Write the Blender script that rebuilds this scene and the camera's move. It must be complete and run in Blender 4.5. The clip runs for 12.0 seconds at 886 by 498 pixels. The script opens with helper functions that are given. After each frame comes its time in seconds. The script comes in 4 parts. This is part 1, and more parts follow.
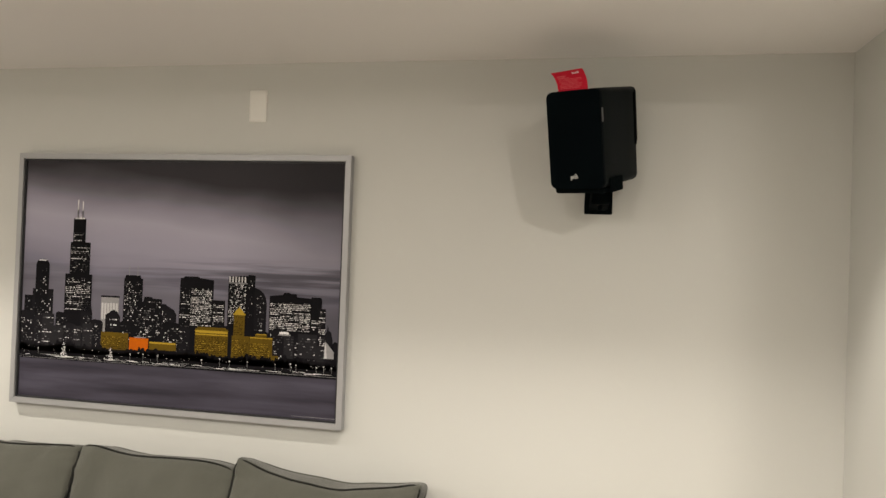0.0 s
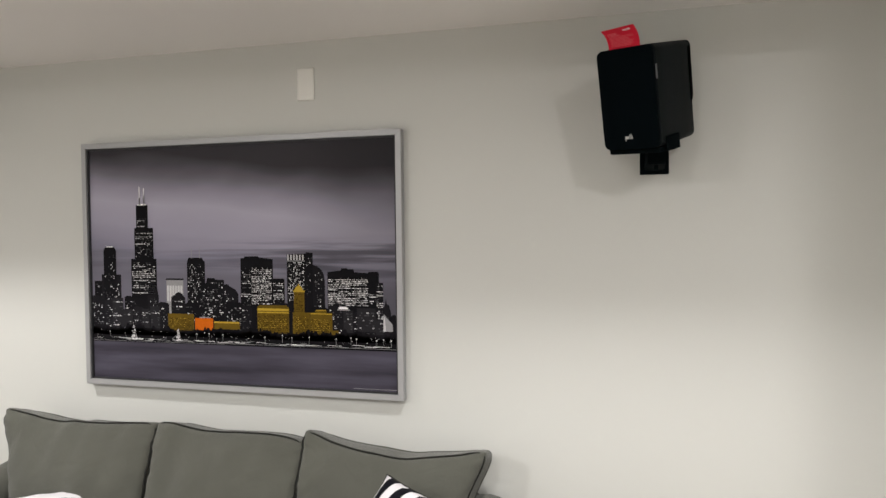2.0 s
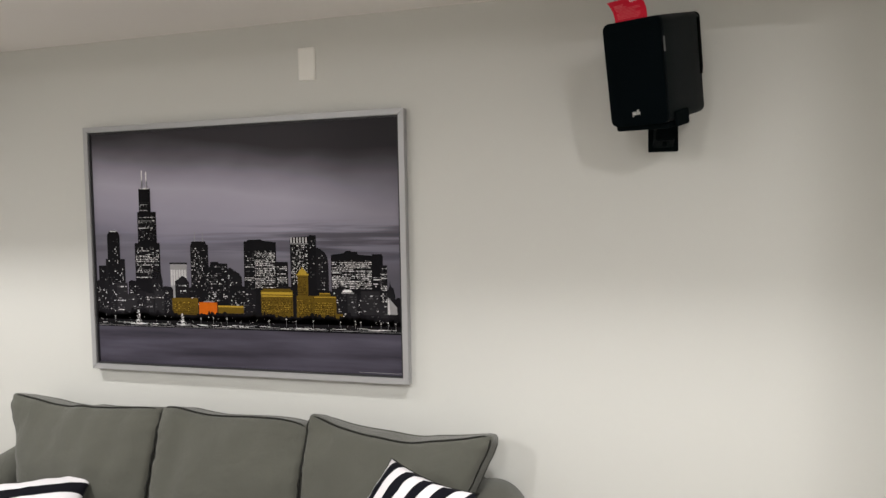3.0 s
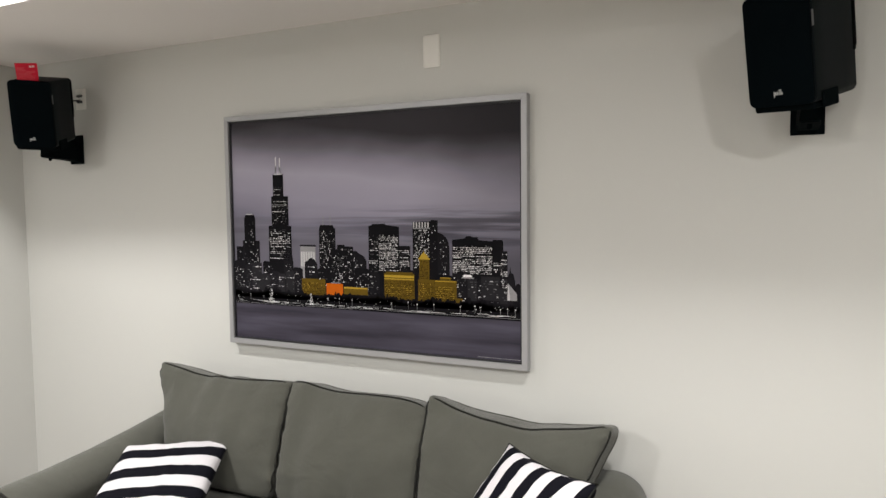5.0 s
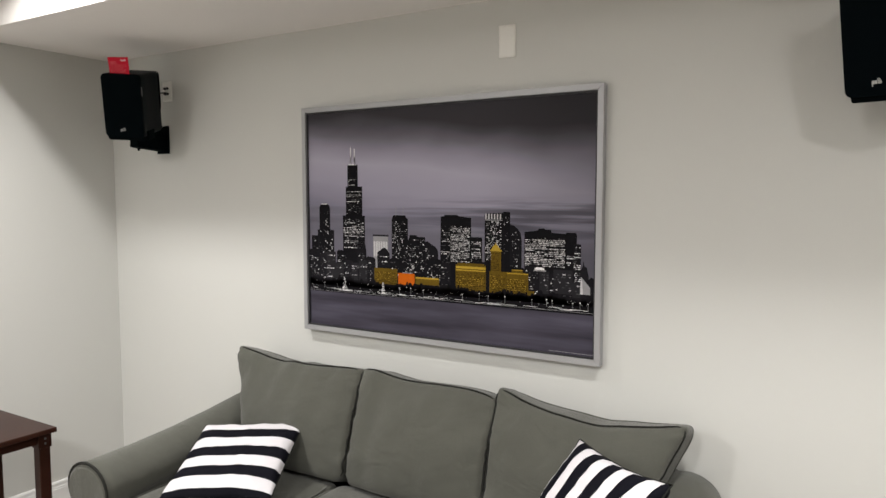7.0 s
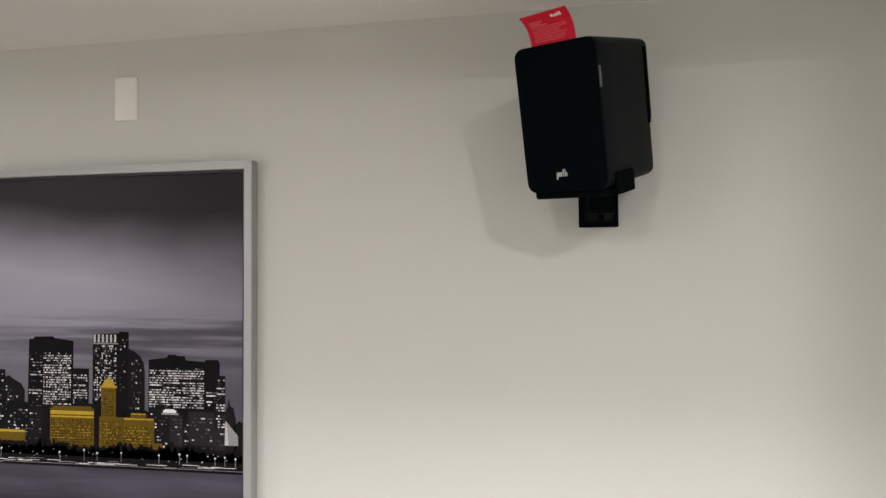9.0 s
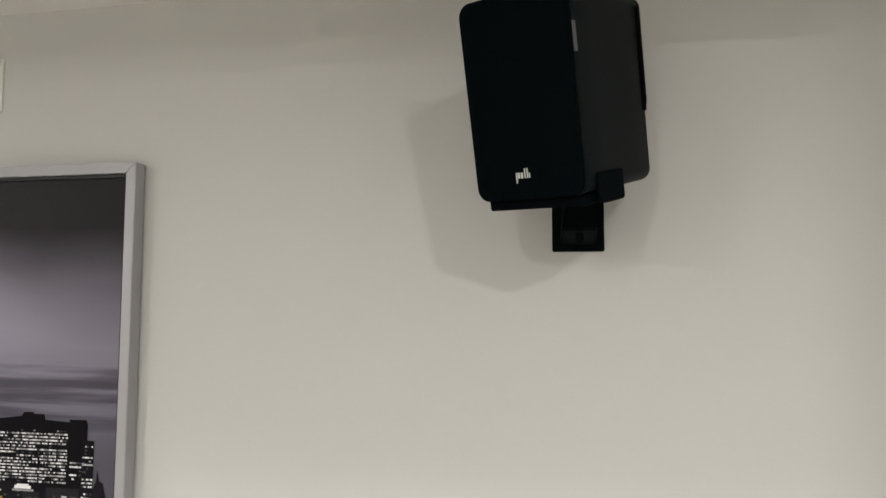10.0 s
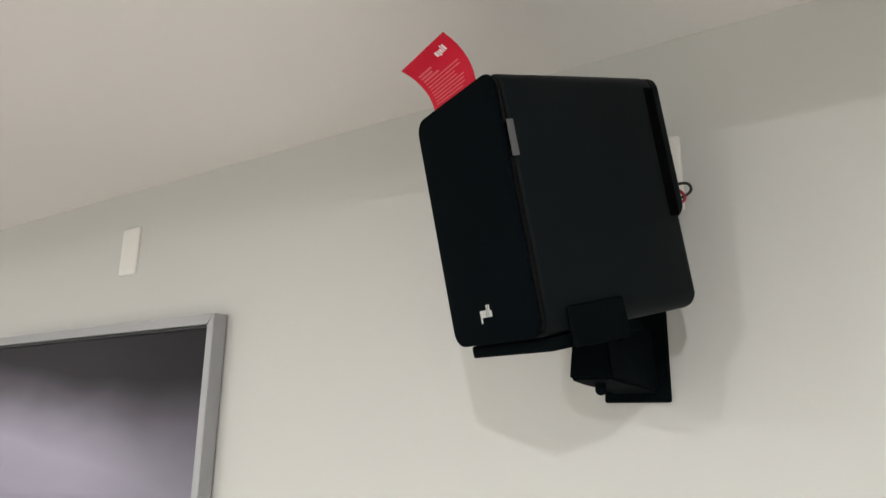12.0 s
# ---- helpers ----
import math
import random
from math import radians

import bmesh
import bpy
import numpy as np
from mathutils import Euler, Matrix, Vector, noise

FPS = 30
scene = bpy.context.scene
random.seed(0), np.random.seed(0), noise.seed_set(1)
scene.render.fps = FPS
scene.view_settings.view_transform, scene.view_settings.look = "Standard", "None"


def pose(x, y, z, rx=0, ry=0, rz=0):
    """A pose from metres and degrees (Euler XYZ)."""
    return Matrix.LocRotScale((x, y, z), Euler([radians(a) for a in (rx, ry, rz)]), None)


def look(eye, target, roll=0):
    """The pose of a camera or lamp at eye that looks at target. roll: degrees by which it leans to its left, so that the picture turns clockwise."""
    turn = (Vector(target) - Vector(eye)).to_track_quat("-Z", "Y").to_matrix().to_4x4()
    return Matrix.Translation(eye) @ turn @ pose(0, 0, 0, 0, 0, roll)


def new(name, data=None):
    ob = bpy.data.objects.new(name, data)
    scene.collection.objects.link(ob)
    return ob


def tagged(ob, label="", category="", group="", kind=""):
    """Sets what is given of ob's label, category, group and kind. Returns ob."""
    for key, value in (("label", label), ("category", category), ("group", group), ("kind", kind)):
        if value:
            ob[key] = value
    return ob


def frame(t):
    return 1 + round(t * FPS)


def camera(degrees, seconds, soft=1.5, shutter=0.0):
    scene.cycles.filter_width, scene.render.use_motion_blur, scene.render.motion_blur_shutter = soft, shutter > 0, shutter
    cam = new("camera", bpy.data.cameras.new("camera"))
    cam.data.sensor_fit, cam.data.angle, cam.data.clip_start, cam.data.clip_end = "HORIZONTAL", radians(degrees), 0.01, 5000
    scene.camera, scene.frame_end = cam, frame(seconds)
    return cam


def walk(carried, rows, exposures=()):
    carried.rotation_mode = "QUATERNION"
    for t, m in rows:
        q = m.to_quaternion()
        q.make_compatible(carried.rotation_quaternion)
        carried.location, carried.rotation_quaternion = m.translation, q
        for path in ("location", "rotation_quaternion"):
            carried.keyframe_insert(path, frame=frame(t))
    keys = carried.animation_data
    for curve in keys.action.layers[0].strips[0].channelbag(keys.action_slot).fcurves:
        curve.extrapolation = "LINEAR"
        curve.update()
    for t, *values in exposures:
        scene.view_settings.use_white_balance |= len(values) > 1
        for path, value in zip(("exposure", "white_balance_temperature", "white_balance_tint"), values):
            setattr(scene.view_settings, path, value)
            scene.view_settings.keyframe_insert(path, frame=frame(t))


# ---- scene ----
cam = camera(64.6, 12.0)
PATH = [
    (0, (1.534, -2.468, 1.636), (1.145, -0.506, 1.664), 2.1),
    (0.5, (1.524, -2.462, 1.641), (1.076, -0.512, 1.63), 0.3),
    (1, (1.503, -2.464, 1.628), (0.971, -0.537, 1.568), 0.8),
    (1.5, (1.509, -2.465, 1.626), (0.974, -0.539, 1.569), -0.6),
    (2, (1.513, -2.467, 1.635), (0.991, -0.538, 1.576), -0.6),
    (2.5, (1.518, -2.456, 1.628), (0.979, -0.531, 1.558), -0.9),
    (4.5, (1.571, -2.299, 1.605), (0.84, -0.447, 1.418), -0.6),
    (5, (1.519, -2.422, 1.612), (0.65, -0.625, 1.482), -0.6),
    (5.5, (1.489, -2.482, 1.625), (0.585, -0.704, 1.475), 0.3),
    (6, (1.473, -2.508, 1.625), (0.493, -0.771, 1.48), 0.8),
    (6.5, (1.472, -2.511, 1.613), (0.426, -0.813, 1.461), 0.7),
    (7, (1.505, -2.425, 1.61), (0.466, -0.723, 1.458), -0.0),
    (7.5, (1.581, -2.268, 1.614), (0.655, -0.501, 1.479), 0.4),
    (9.5, (1.52, -1.528, 1.715), (1.214, 0.445, 1.837), -0.8),
    (10, (1.574, -1.311, 1.711), (1.21, 0.65, 1.869), 0.1),
    (10.5, (1.599, -1.132, 1.734), (1.1, 0.791, 1.966), 0.5),
    (11, (1.743, -1.017, 1.745), (0.814, 0.719, 2.095), 0.1),
    (11.5, (1.884, -0.954, 1.755), (0.84, 0.706, 2.145), 1.5),
    (12, (1.908, -0.994, 1.771), (0.838, 0.622, 2.265), 0.7),
]
# the camera's own brightening and white balance: seconds, stops, kelvin, tint
EXPOSURES = [(0, 0.0, 7300, 10), (0.5, 0.03, 6760, 10), (1.0, 0.05, 6520, 10), (2.5, 0.03, 6500, 10), (4.5, 0.0, 6500, 10), (7.5, 0.0, 6500, 10), (9.5, 0.18, 6520, 10), (10.5, 0.25, 6380, 8.5), (11, 0.50, 6330, 8.5), (12, 0.62, 6270, 9)]
walk(cam, [(t, look(eye, target, roll)) for t, eye, target, roll in PATH], EXPOSURES)

# ---- light ----
world = bpy.data.worlds.new("world")
scene.world = world
world.use_nodes = True
world.node_tree.nodes["Background"].inputs[0].default_value = (0.9, 0.95, 1.0, 1)
world.node_tree.nodes["Background"].inputs[1].default_value = 0.01

SOFFIT_Z, SOFFIT_Y, CEIL_Z, FLOOR_Z = 2.352, -0.757, 2.75, -0.045
XL, XR, YS, XE = -2.145, 2.38, -5.6, 4.7
WARM = (1.0, 0.978, 0.955)
# recessed downlights, two close to the soffit and three across the room: x, y, watts, width
DOWNLIGHTS = [(-1.2, -1.06, 24.5, 0.11), (1.5, -1.01, 22, 0.12), (-1.1, -3.7, 94, 0.24), (0.9, -3.4, 50, 0.24), (2.55, -2.55, 37, 0.13)]
for dx, dy, watts, size in DOWNLIGHTS:
    lamp = bpy.data.lights.new("downlight_lamp", "AREA")
    lamp.shape, lamp.size, lamp.energy, lamp.color = "DISK", size, watts, WARM
    lamp.spread = radians(130 if dy > -1.2 else 168.5)
    new("downlight_lamp", lamp).matrix_world = pose(dx, dy, CEIL_Z - 0.012)


# ---- materials ----
def material(name, color, rough=0.6, metal=0.0, vary=0.08, scale=6.0, fine=120.0, bump=0.1, bump_dist=0.002, spec=0.5, sheen=0.0, wrinkle=0.0):
    """Principled surface with stains at a large scale, grain and relief at a fine one."""
    m = bpy.data.materials.new(name)
    m.use_nodes = True
    nt = m.node_tree
    b = nt.nodes["Principled BSDF"]
    b.inputs["Roughness"].default_value, b.inputs["Metallic"].default_value = rough, metal
    b.inputs["Specular IOR Level"].default_value = spec
    if sheen:
        b.inputs["Sheen Weight"].default_value = sheen
        b.inputs["Sheen Roughness"].default_value = 0.5
    tc = nt.nodes.new("ShaderNodeTexCoord")
    big, small = nt.nodes.new("ShaderNodeTexNoise"), nt.nodes.new("ShaderNodeTexNoise")
    big.inputs["Scale"].default_value, small.inputs["Scale"].default_value = scale, fine
    big.inputs["Detail"].default_value, small.inputs["Detail"].default_value = 4, 3
    nt.links.new(tc.outputs["Object"], big.inputs["Vector"])
    nt.links.new(tc.outputs["Object"], small.inputs["Vector"])
    mix, add = nt.nodes.new("ShaderNodeMix"), nt.nodes.new("ShaderNodeMath")
    mix.data_type = "RGBA"
    mix.inputs["A"].default_value = (*[c * (1 - vary) for c in color], 1)
    mix.inputs["B"].default_value = (*[min(1, c * (1 + vary)) for c in color], 1)
    add.operation = "MULTIPLY_ADD"
    add.inputs[1].default_value = 0.4
    nt.links.new(small.outputs[0], add.inputs[0])
    sc = nt.nodes.new("ShaderNodeMath")
    sc.operation = "MULTIPLY"
    sc.inputs[1].default_value = 0.6
    nt.links.new(big.outputs[0], sc.inputs[0])
    nt.links.new(sc.outputs[0], add.inputs[2])
    nt.links.new(add.outputs[0], mix.inputs["Factor"])
    nt.links.new(mix.outputs["Result"], b.inputs["Base Color"])
    if bump:
        bp = nt.nodes.new("ShaderNodeBump")
        bp.inputs["Strength"].default_value, bp.inputs["Distance"].default_value = bump, bump_dist
        nt.links.new(small.outputs[0], bp.inputs["Height"])
        nt.links.new(bp.outputs[0], b.inputs["Normal"])
        if wrinkle:
            w = nt.nodes.new("ShaderNodeTexNoise")
            w.inputs["Scale"].default_value, w.inputs["Detail"].default_value, w.inputs["Distortion"].default_value = 7.0, 3, 0.8
            nt.links.new(tc.outputs["Object"], w.inputs["Vector"])
            wb = nt.nodes.new("ShaderNodeBump")
            wb.inputs["Strength"].default_value, wb.inputs["Distance"].default_value = wrinkle, 0.02
            nt.links.new(w.outputs[0], wb.inputs["Height"])
            nt.links.new(wb.outputs[0], bp.inputs["Normal"])
    return m


M_WALL = material("wall_paint", (0.597, 0.598, 0.571), 0.75, vary=0.015, scale=1.5, fine=260, bump=0.12, bump_dist=0.0015, spec=0.3)
M_CEIL = material("ceiling_paint", (0.84, 0.815, 0.795), 0.85, vary=0.015, scale=1.5, fine=300, bump=0.1, bump_dist=0.0015, spec=0.2)
M_TRIM = material("trim_paint", (0.80, 0.80, 0.79), 0.35, vary=0.02, bump=0.03)
M_FLOOR = material("dark_floor", (0.230, 0.196, 0.163), 0.5, vary=0.25, scale=3, fine=60)
M_SOFA = material("grey_twill", (0.0775, 0.0780, 0.0650), 0.9, vary=0.32, scale=6, fine=420, bump=0.5, bump_dist=0.002, spec=0.15, sheen=0.2, wrinkle=0.45)
# near black: paints the shadow line along sofa piping; also the pillows' black seam
M_WELT = material("welt_shade_and_seam", (0.016, 0.016, 0.014), 0.9, vary=0.1, spec=0.2)
M_WOOD = material("mahogany", (0.030, 0.0105, 0.0065), 0.32, vary=0.40, scale=9, fine=150, bump=0.05, spec=0.22)
M_BLACKBOX = material("black_vinyl", (0.0032, 0.0055, 0.0064), 0.55, vary=0.15, scale=8, fine=700, bump=0.25, bump_dist=0.0006, spec=0.10)
M_CLOTH = material("grille_cloth", (0.0012, 0.0029, 0.0040), 0.8, vary=0.15, fine=1500, bump=0.3, bump_dist=0.0006, spec=0.03)
M_STEEL = material("black_steel", (0.0028, 0.0046, 0.0053), 0.7, vary=0.1, fine=400, bump=0.1, bump_dist=0.0004, spec=0.012)
# black that stands for the shade inside the port slots
M_SLOT = material("slot_shade_black", (0.0012, 0.0012, 0.0012), 0.8, bump=0, spec=0.02)
M_GREYPLASTIC = material("grey_plastic", (0.10, 0.10, 0.105), 0.5, bump=0)
M_SILVER = material("silver_print", (0.62, 0.62, 0.60), 0.45, vary=0.03, bump=0)
M_PLATE = material("white_plastic", (0.78, 0.77, 0.73), 0.4, vary=0.01, bump=0)
M_RED = material("red_card", (0.57, 0.010, 0.034), 0.55, vary=0.05, scale=20, bump=0, spec=0.15)
M_PINK = material("pale_ink", (0.68, 0.11, 0.13), 0.6, bump=0)
M_WHITEINK = material("white_ink", (0.85, 0.8, 0.8), 0.6, bump=0)
M_ALU = material("brushed_aluminium", (0.38, 0.38, 0.39), 0.45, metal=0.4, vary=0.04, fine=500, bump=0.04)
M_LINER = material("frame_liner", (0.012, 0.012, 0.014), 0.5, bump=0)
M_CABLE = material("cable_black", (0.01, 0.01, 0.01), 0.5, bump=0)
M_CABLERED = material("cable_red", (0.35, 0.02, 0.03), 0.5, bump=0)
M_CABLEGREY = material("cable_grey", (0.35, 0.34, 0.33), 0.5, bump=0)
M_PIANO = material("piano_black", (0.002, 0.002, 0.0022), 0.14, vary=0.02, bump=0, spec=0.22)
M_GLOSS = material("glossy_black", (0.006, 0.006, 0.007), 0.18, bump=0)


def glow(name, color, strength):
    m = bpy.data.materials.new(name)
    m.use_nodes = True
    b = m.node_tree.nodes["Principled BSDF"]
    b.inputs["Emission Color"].default_value = (*color, 1)
    b.inputs["Emission Strength"].default_value = strength
    return m


M_LENS = glow("downlight_lens", WARM, 6.0)


def striped():
    """Black and white awning stripes across the pillow's own y."""
    m = material("striped_cotton", (0.62, 0.60, 0.62), 0.85, vary=0.05, fine=800, bump=0.3, bump_dist=0.0008, spec=0.06, wrinkle=0.4)
    nt = m.node_tree
    b = nt.nodes["Principled BSDF"]
    light = b.inputs["Base Color"].links[0].from_socket
    tc, sep = nt.nodes.new("ShaderNodeTexCoord"), nt.nodes.new("ShaderNodeSeparateXYZ")
    nt.links.new(tc.outputs["UV"], sep.inputs[0])
    sine, fr = nt.nodes.new("ShaderNodeMath"), nt.nodes.new("ShaderNodeMath")
    sine.operation, sine.inputs[1].default_value = "FRACT", 0.0
    fr.operation, fr.inputs[1].default_value = "GREATER_THAN", 0.5
    nt.links.new(sep.outputs["Y"], sine.inputs[0])
    nt.links.new(sine.outputs[0], fr.inputs[0])
    mix = nt.nodes.new("ShaderNodeMix")
    mix.data_type = "RGBA"
    mix.inputs["A"].default_value = (0.006, 0.006, 0.009, 1)
    nt.links.new(light, mix.inputs["B"])
    nt.links.new(fr.outputs[0], mix.inputs["Factor"])
    nt.links.new(mix.outputs["Result"], b.inputs["Base Color"])
    return m


M_STRIPE = striped()


def sky_print():
    """The printed dusk sky: a pale violet glow low in the left half, dark cloud above, thin streaks blown flat at the right."""
    m = material("printed_sky", (0.2, 0.2, 0.2), 0.6, bump=0.1, fine=900, bump_dist=0.0004, spec=0.12)
    nt = m.node_tree
    b = nt.nodes["Principled BSDF"]

    def math_node(op, a, c, d=None):
        k = nt.nodes.new("ShaderNodeMath")
        k.operation = op
        for socket, value in zip(k.inputs, (a, c, d)):
            if value is None:
                continue
            if isinstance(value, (int, float)):
                socket.default_value = value
            else:
                nt.links.new(value, socket)
        return k.outputs[0]

    def noise_node(scale, turn, size, detail):
        mp, n = nt.nodes.new("ShaderNodeMapping"), nt.nodes.new("ShaderNodeTexNoise")
        mp.inputs["Scale"].default_value, mp.inputs["Rotation"].default_value = scale, (0, radians(turn), 0)
        n.inputs["Scale"].default_value, n.inputs["Detail"].default_value, n.inputs["Roughness"].default_value = size, detail, 0.5
        nt.links.new(tc.outputs["Object"], mp.inputs["Vector"])
        nt.links.new(mp.outputs[0], n.inputs["Vector"])
        return n.outputs[0]

    def range_node(value, a, c, lo, hi):
        k = nt.nodes.new("ShaderNodeMapRange")
        k.interpolation_type = "SMOOTHSTEP"
        for name, v in (("From Min", a), ("From Max", c), ("To Min", lo), ("To Max", hi)):
            k.inputs[name].default_value = v
        nt.links.new(value, k.inputs["Value"])
        return k.outputs[0]
    tc, sep = nt.nodes.new("ShaderNodeTexCoord"), nt.nodes.new("ShaderNodeSeparateXYZ")
    nt.links.new(tc.outputs["Object"], sep.inputs[0])
    x, z = sep.outputs["X"], sep.outputs["Z"]
    soft = noise_node((1.0, 1.0, 2.6), -6, 1.5, 3)
    # the clouds hang lower to the right and are billowed a little
    height = math_node("MULTIPLY_ADD", soft, 0.16, math_node("MULTIPLY_ADD", x, 0.085, z))
    ramp = nt.nodes.new("ShaderNodeValToRGB")
    e = ramp.color_ramp.elements
    stops = [(0.38, (0.125, 0.118, 0.150)), (0.52, (0.150, 0.142, 0.178)), (0.60, (0.218, 0.207, 0.270)), (0.69, (0.335, 0.317, 0.400)), (0.78, (0.388, 0.366, 0.450)),
             (0.85, (0.292, 0.275, 0.342)), (0.915, (0.150, 0.141, 0.170)), (0.965, (0.072, 0.067, 0.080)), (1.0, (0.040, 0.037, 0.043))]
    e[0].position, e[0].color = stops[0][0], (*stops[0][1], 1)
    e[1].position, e[1].color = stops[-1][0], (*stops[-1][1], 1)
    for p, col in stops[1:-1]:
        el = e.new(p)
        el.color = (*col, 1)
    nt.links.new(height, ramp.inputs[0])
    # flat dark streaks above the roofs, strongest at the right
    streak = range_node(noise_node((0.55, 1.0, 12.0), -3.5, 2.4, 4), 0.43, 0.60, 0.0, 1.0)
    band = math_node("MULTIPLY", range_node(z, 0.42, 0.50, 0.0, 1.0), range_node(z, 0.56, 0.62, 1.0, 0.0))
    amount = math_node("MULTIPLY", math_node("MULTIPLY", streak, band), range_node(x, -0.35, 0.45, 0.22, 0.75))
    side = range_node(x, 0.15, 0.68, 1.0, 0.62)
    shade = math_node("MULTIPLY", side, math_node("SUBTRACT", 1.0, math_node("MULTIPLY", amount, 0.85)))
    mul = nt.nodes.new("ShaderNodeVectorMath")
    mul.operation = "SCALE"
    nt.links.new(ramp.outputs[0], mul.inputs[0])
    nt.links.new(shade, mul.inputs["Scale"])
    nt.links.new(mul.outputs[0], b.inputs["Base Color"])
    return m


M_SKY = sky_print()
def water_print():
    """Long flat ripples, paler towards the far shore."""
    m = material("printed_water", (0.06, 0.054, 0.074), 0.55, bump=0.1, fine=900, bump_dist=0.0004, spec=0.03)
    nt = m.node_tree
    tc, mp, n, ramp = nt.nodes.new("ShaderNodeTexCoord"), nt.nodes.new("ShaderNodeMapping"), nt.nodes.new("ShaderNodeTexNoise"), nt.nodes.new("ShaderNodeValToRGB")
    mp.inputs["Scale"].default_value, mp.inputs["Rotation"].default_value = (0.7, 1, 8.0), (0, radians(3), 0)
    n.inputs["Scale"].default_value, n.inputs["Detail"].default_value = 2.2, 5
    e = ramp.color_ramp.elements
    e[0].position, e[0].color = 0.36, (0.034, 0.031, 0.042, 1)
    e[1].position, e[1].color = 0.66, (0.078, 0.072, 0.098, 1)
    nt.links.new(tc.outputs["Object"], mp.inputs["Vector"])
    nt.links.new(mp.outputs[0], n.inputs["Vector"])
    nt.links.new(n.outputs[0], ramp.inputs[0])
    nt.links.new(ramp.outputs[0], nt.nodes["Principled BSDF"].inputs["Base Color"])
    return m


M_WATER = water_print()
M_INKBLACK = material("ink_black", (0.0065, 0.006, 0.0075), 0.5, vary=0.3, scale=30, bump=0, spec=0.04)
M_INKDARK = material("ink_charcoal", (0.0095, 0.0088, 0.0108), 0.5, vary=0.3, scale=30, bump=0, spec=0.04)
M_INKMID = material("ink_slate", (0.012, 0.0112, 0.0137), 0.5, vary=0.4, scale=25, bump=0, spec=0.04)
M_INKGREY = material("ink_grey", (0.019, 0.018, 0.0208), 0.5, vary=0.3, scale=30, bump=0, spec=0.04)
M_INKPALE = material("ink_pale", (0.27, 0.265, 0.275), 0.5, vary=0.2, scale=60, bump=0, spec=0.05)
M_INKWHITE = material("ink_white", (0.80, 0.79, 0.80), 0.5, vary=0.1, scale=60, bump=0, spec=0.05)
M_INKGOLD = material("ink_gold", (0.110, 0.068, 0.008), 0.5, vary=0.55, scale=22, bump=0, spec=0.04)
M_INKGOLDDARK = material("ink_dark_gold", (0.036, 0.021, 0.004), 0.5, vary=0.6, scale=30, bump=0, spec=0.04)
M_INKDIM = material("ink_dim", (0.060, 0.058, 0.062), 0.5, vary=0.3, scale=60, bump=0, spec=0.04)
M_INKSILVER = material("ink_silver", (0.50, 0.49, 0.50), 0.5, vary=0.2, scale=60, bump=0, spec=0.05)
M_INKYELLOW = material("ink_yellow", (0.42, 0.28, 0.03), 0.5, vary=0.2, scale=60, bump=0, spec=0.05)
M_INKORANGE = material("ink_orange", (0.50, 0.105, 0.006), 0.5, vary=0.35, scale=40, bump=0, spec=0.04)


# ---- builders ----
def mesh_of(name, bm, mat, smooth=False):
    me = bpy.data.meshes.new(name)
    bmesh.ops.recalc_face_normals(bm, faces=bm.faces[:])
    if smooth:
        for f in bm.faces:
            f.smooth = True
    bm.to_mesh(me)
    bm.free()
    for m in (mat if isinstance(mat, (list, tuple)) else [mat]):
        me.materials.append(m)
    return me


def part(name, bm, mat, parent, label="", smooth=False, m=None):
    ob = new(name, mesh_of(name, bm, mat, smooth))
    ob.parent = parent
    if m is not None:
        ob.matrix_basis = m
    return tagged(ob, label)


def thing(name, label, category, m=None, group="", kind=""):
    ob = new(name)
    ob.empty_display_size = 0.1
    if m is not None:
        ob.matrix_basis = m
    return tagged(ob, label, category, group, kind)


def box(x0, x1, y0, y1, z0, z1, bevel=0.0, seg=2, bm=None):
    own = bmesh.new()
    bmesh.ops.create_cube(own, size=1)
    for v in own.verts:
        v.co = Vector(((x0 + x1) / 2 + v.co.x * (x1 - x0), (y0 + y1) / 2 + v.co.y * (y1 - y0), (z0 + z1) / 2 + v.co.z * (z1 - z0)))
    if bevel:
        bmesh.ops.bevel(own, geom=own.edges[:], offset=bevel, segments=seg, affect="EDGES", profile=0.5)
    if bm is None:
        return own
    me = bpy.data.meshes.new("tmp")
    own.to_mesh(me)
    own.free()
    bm.from_mesh(me)
    bpy.data.meshes.remove(me)
    return bm


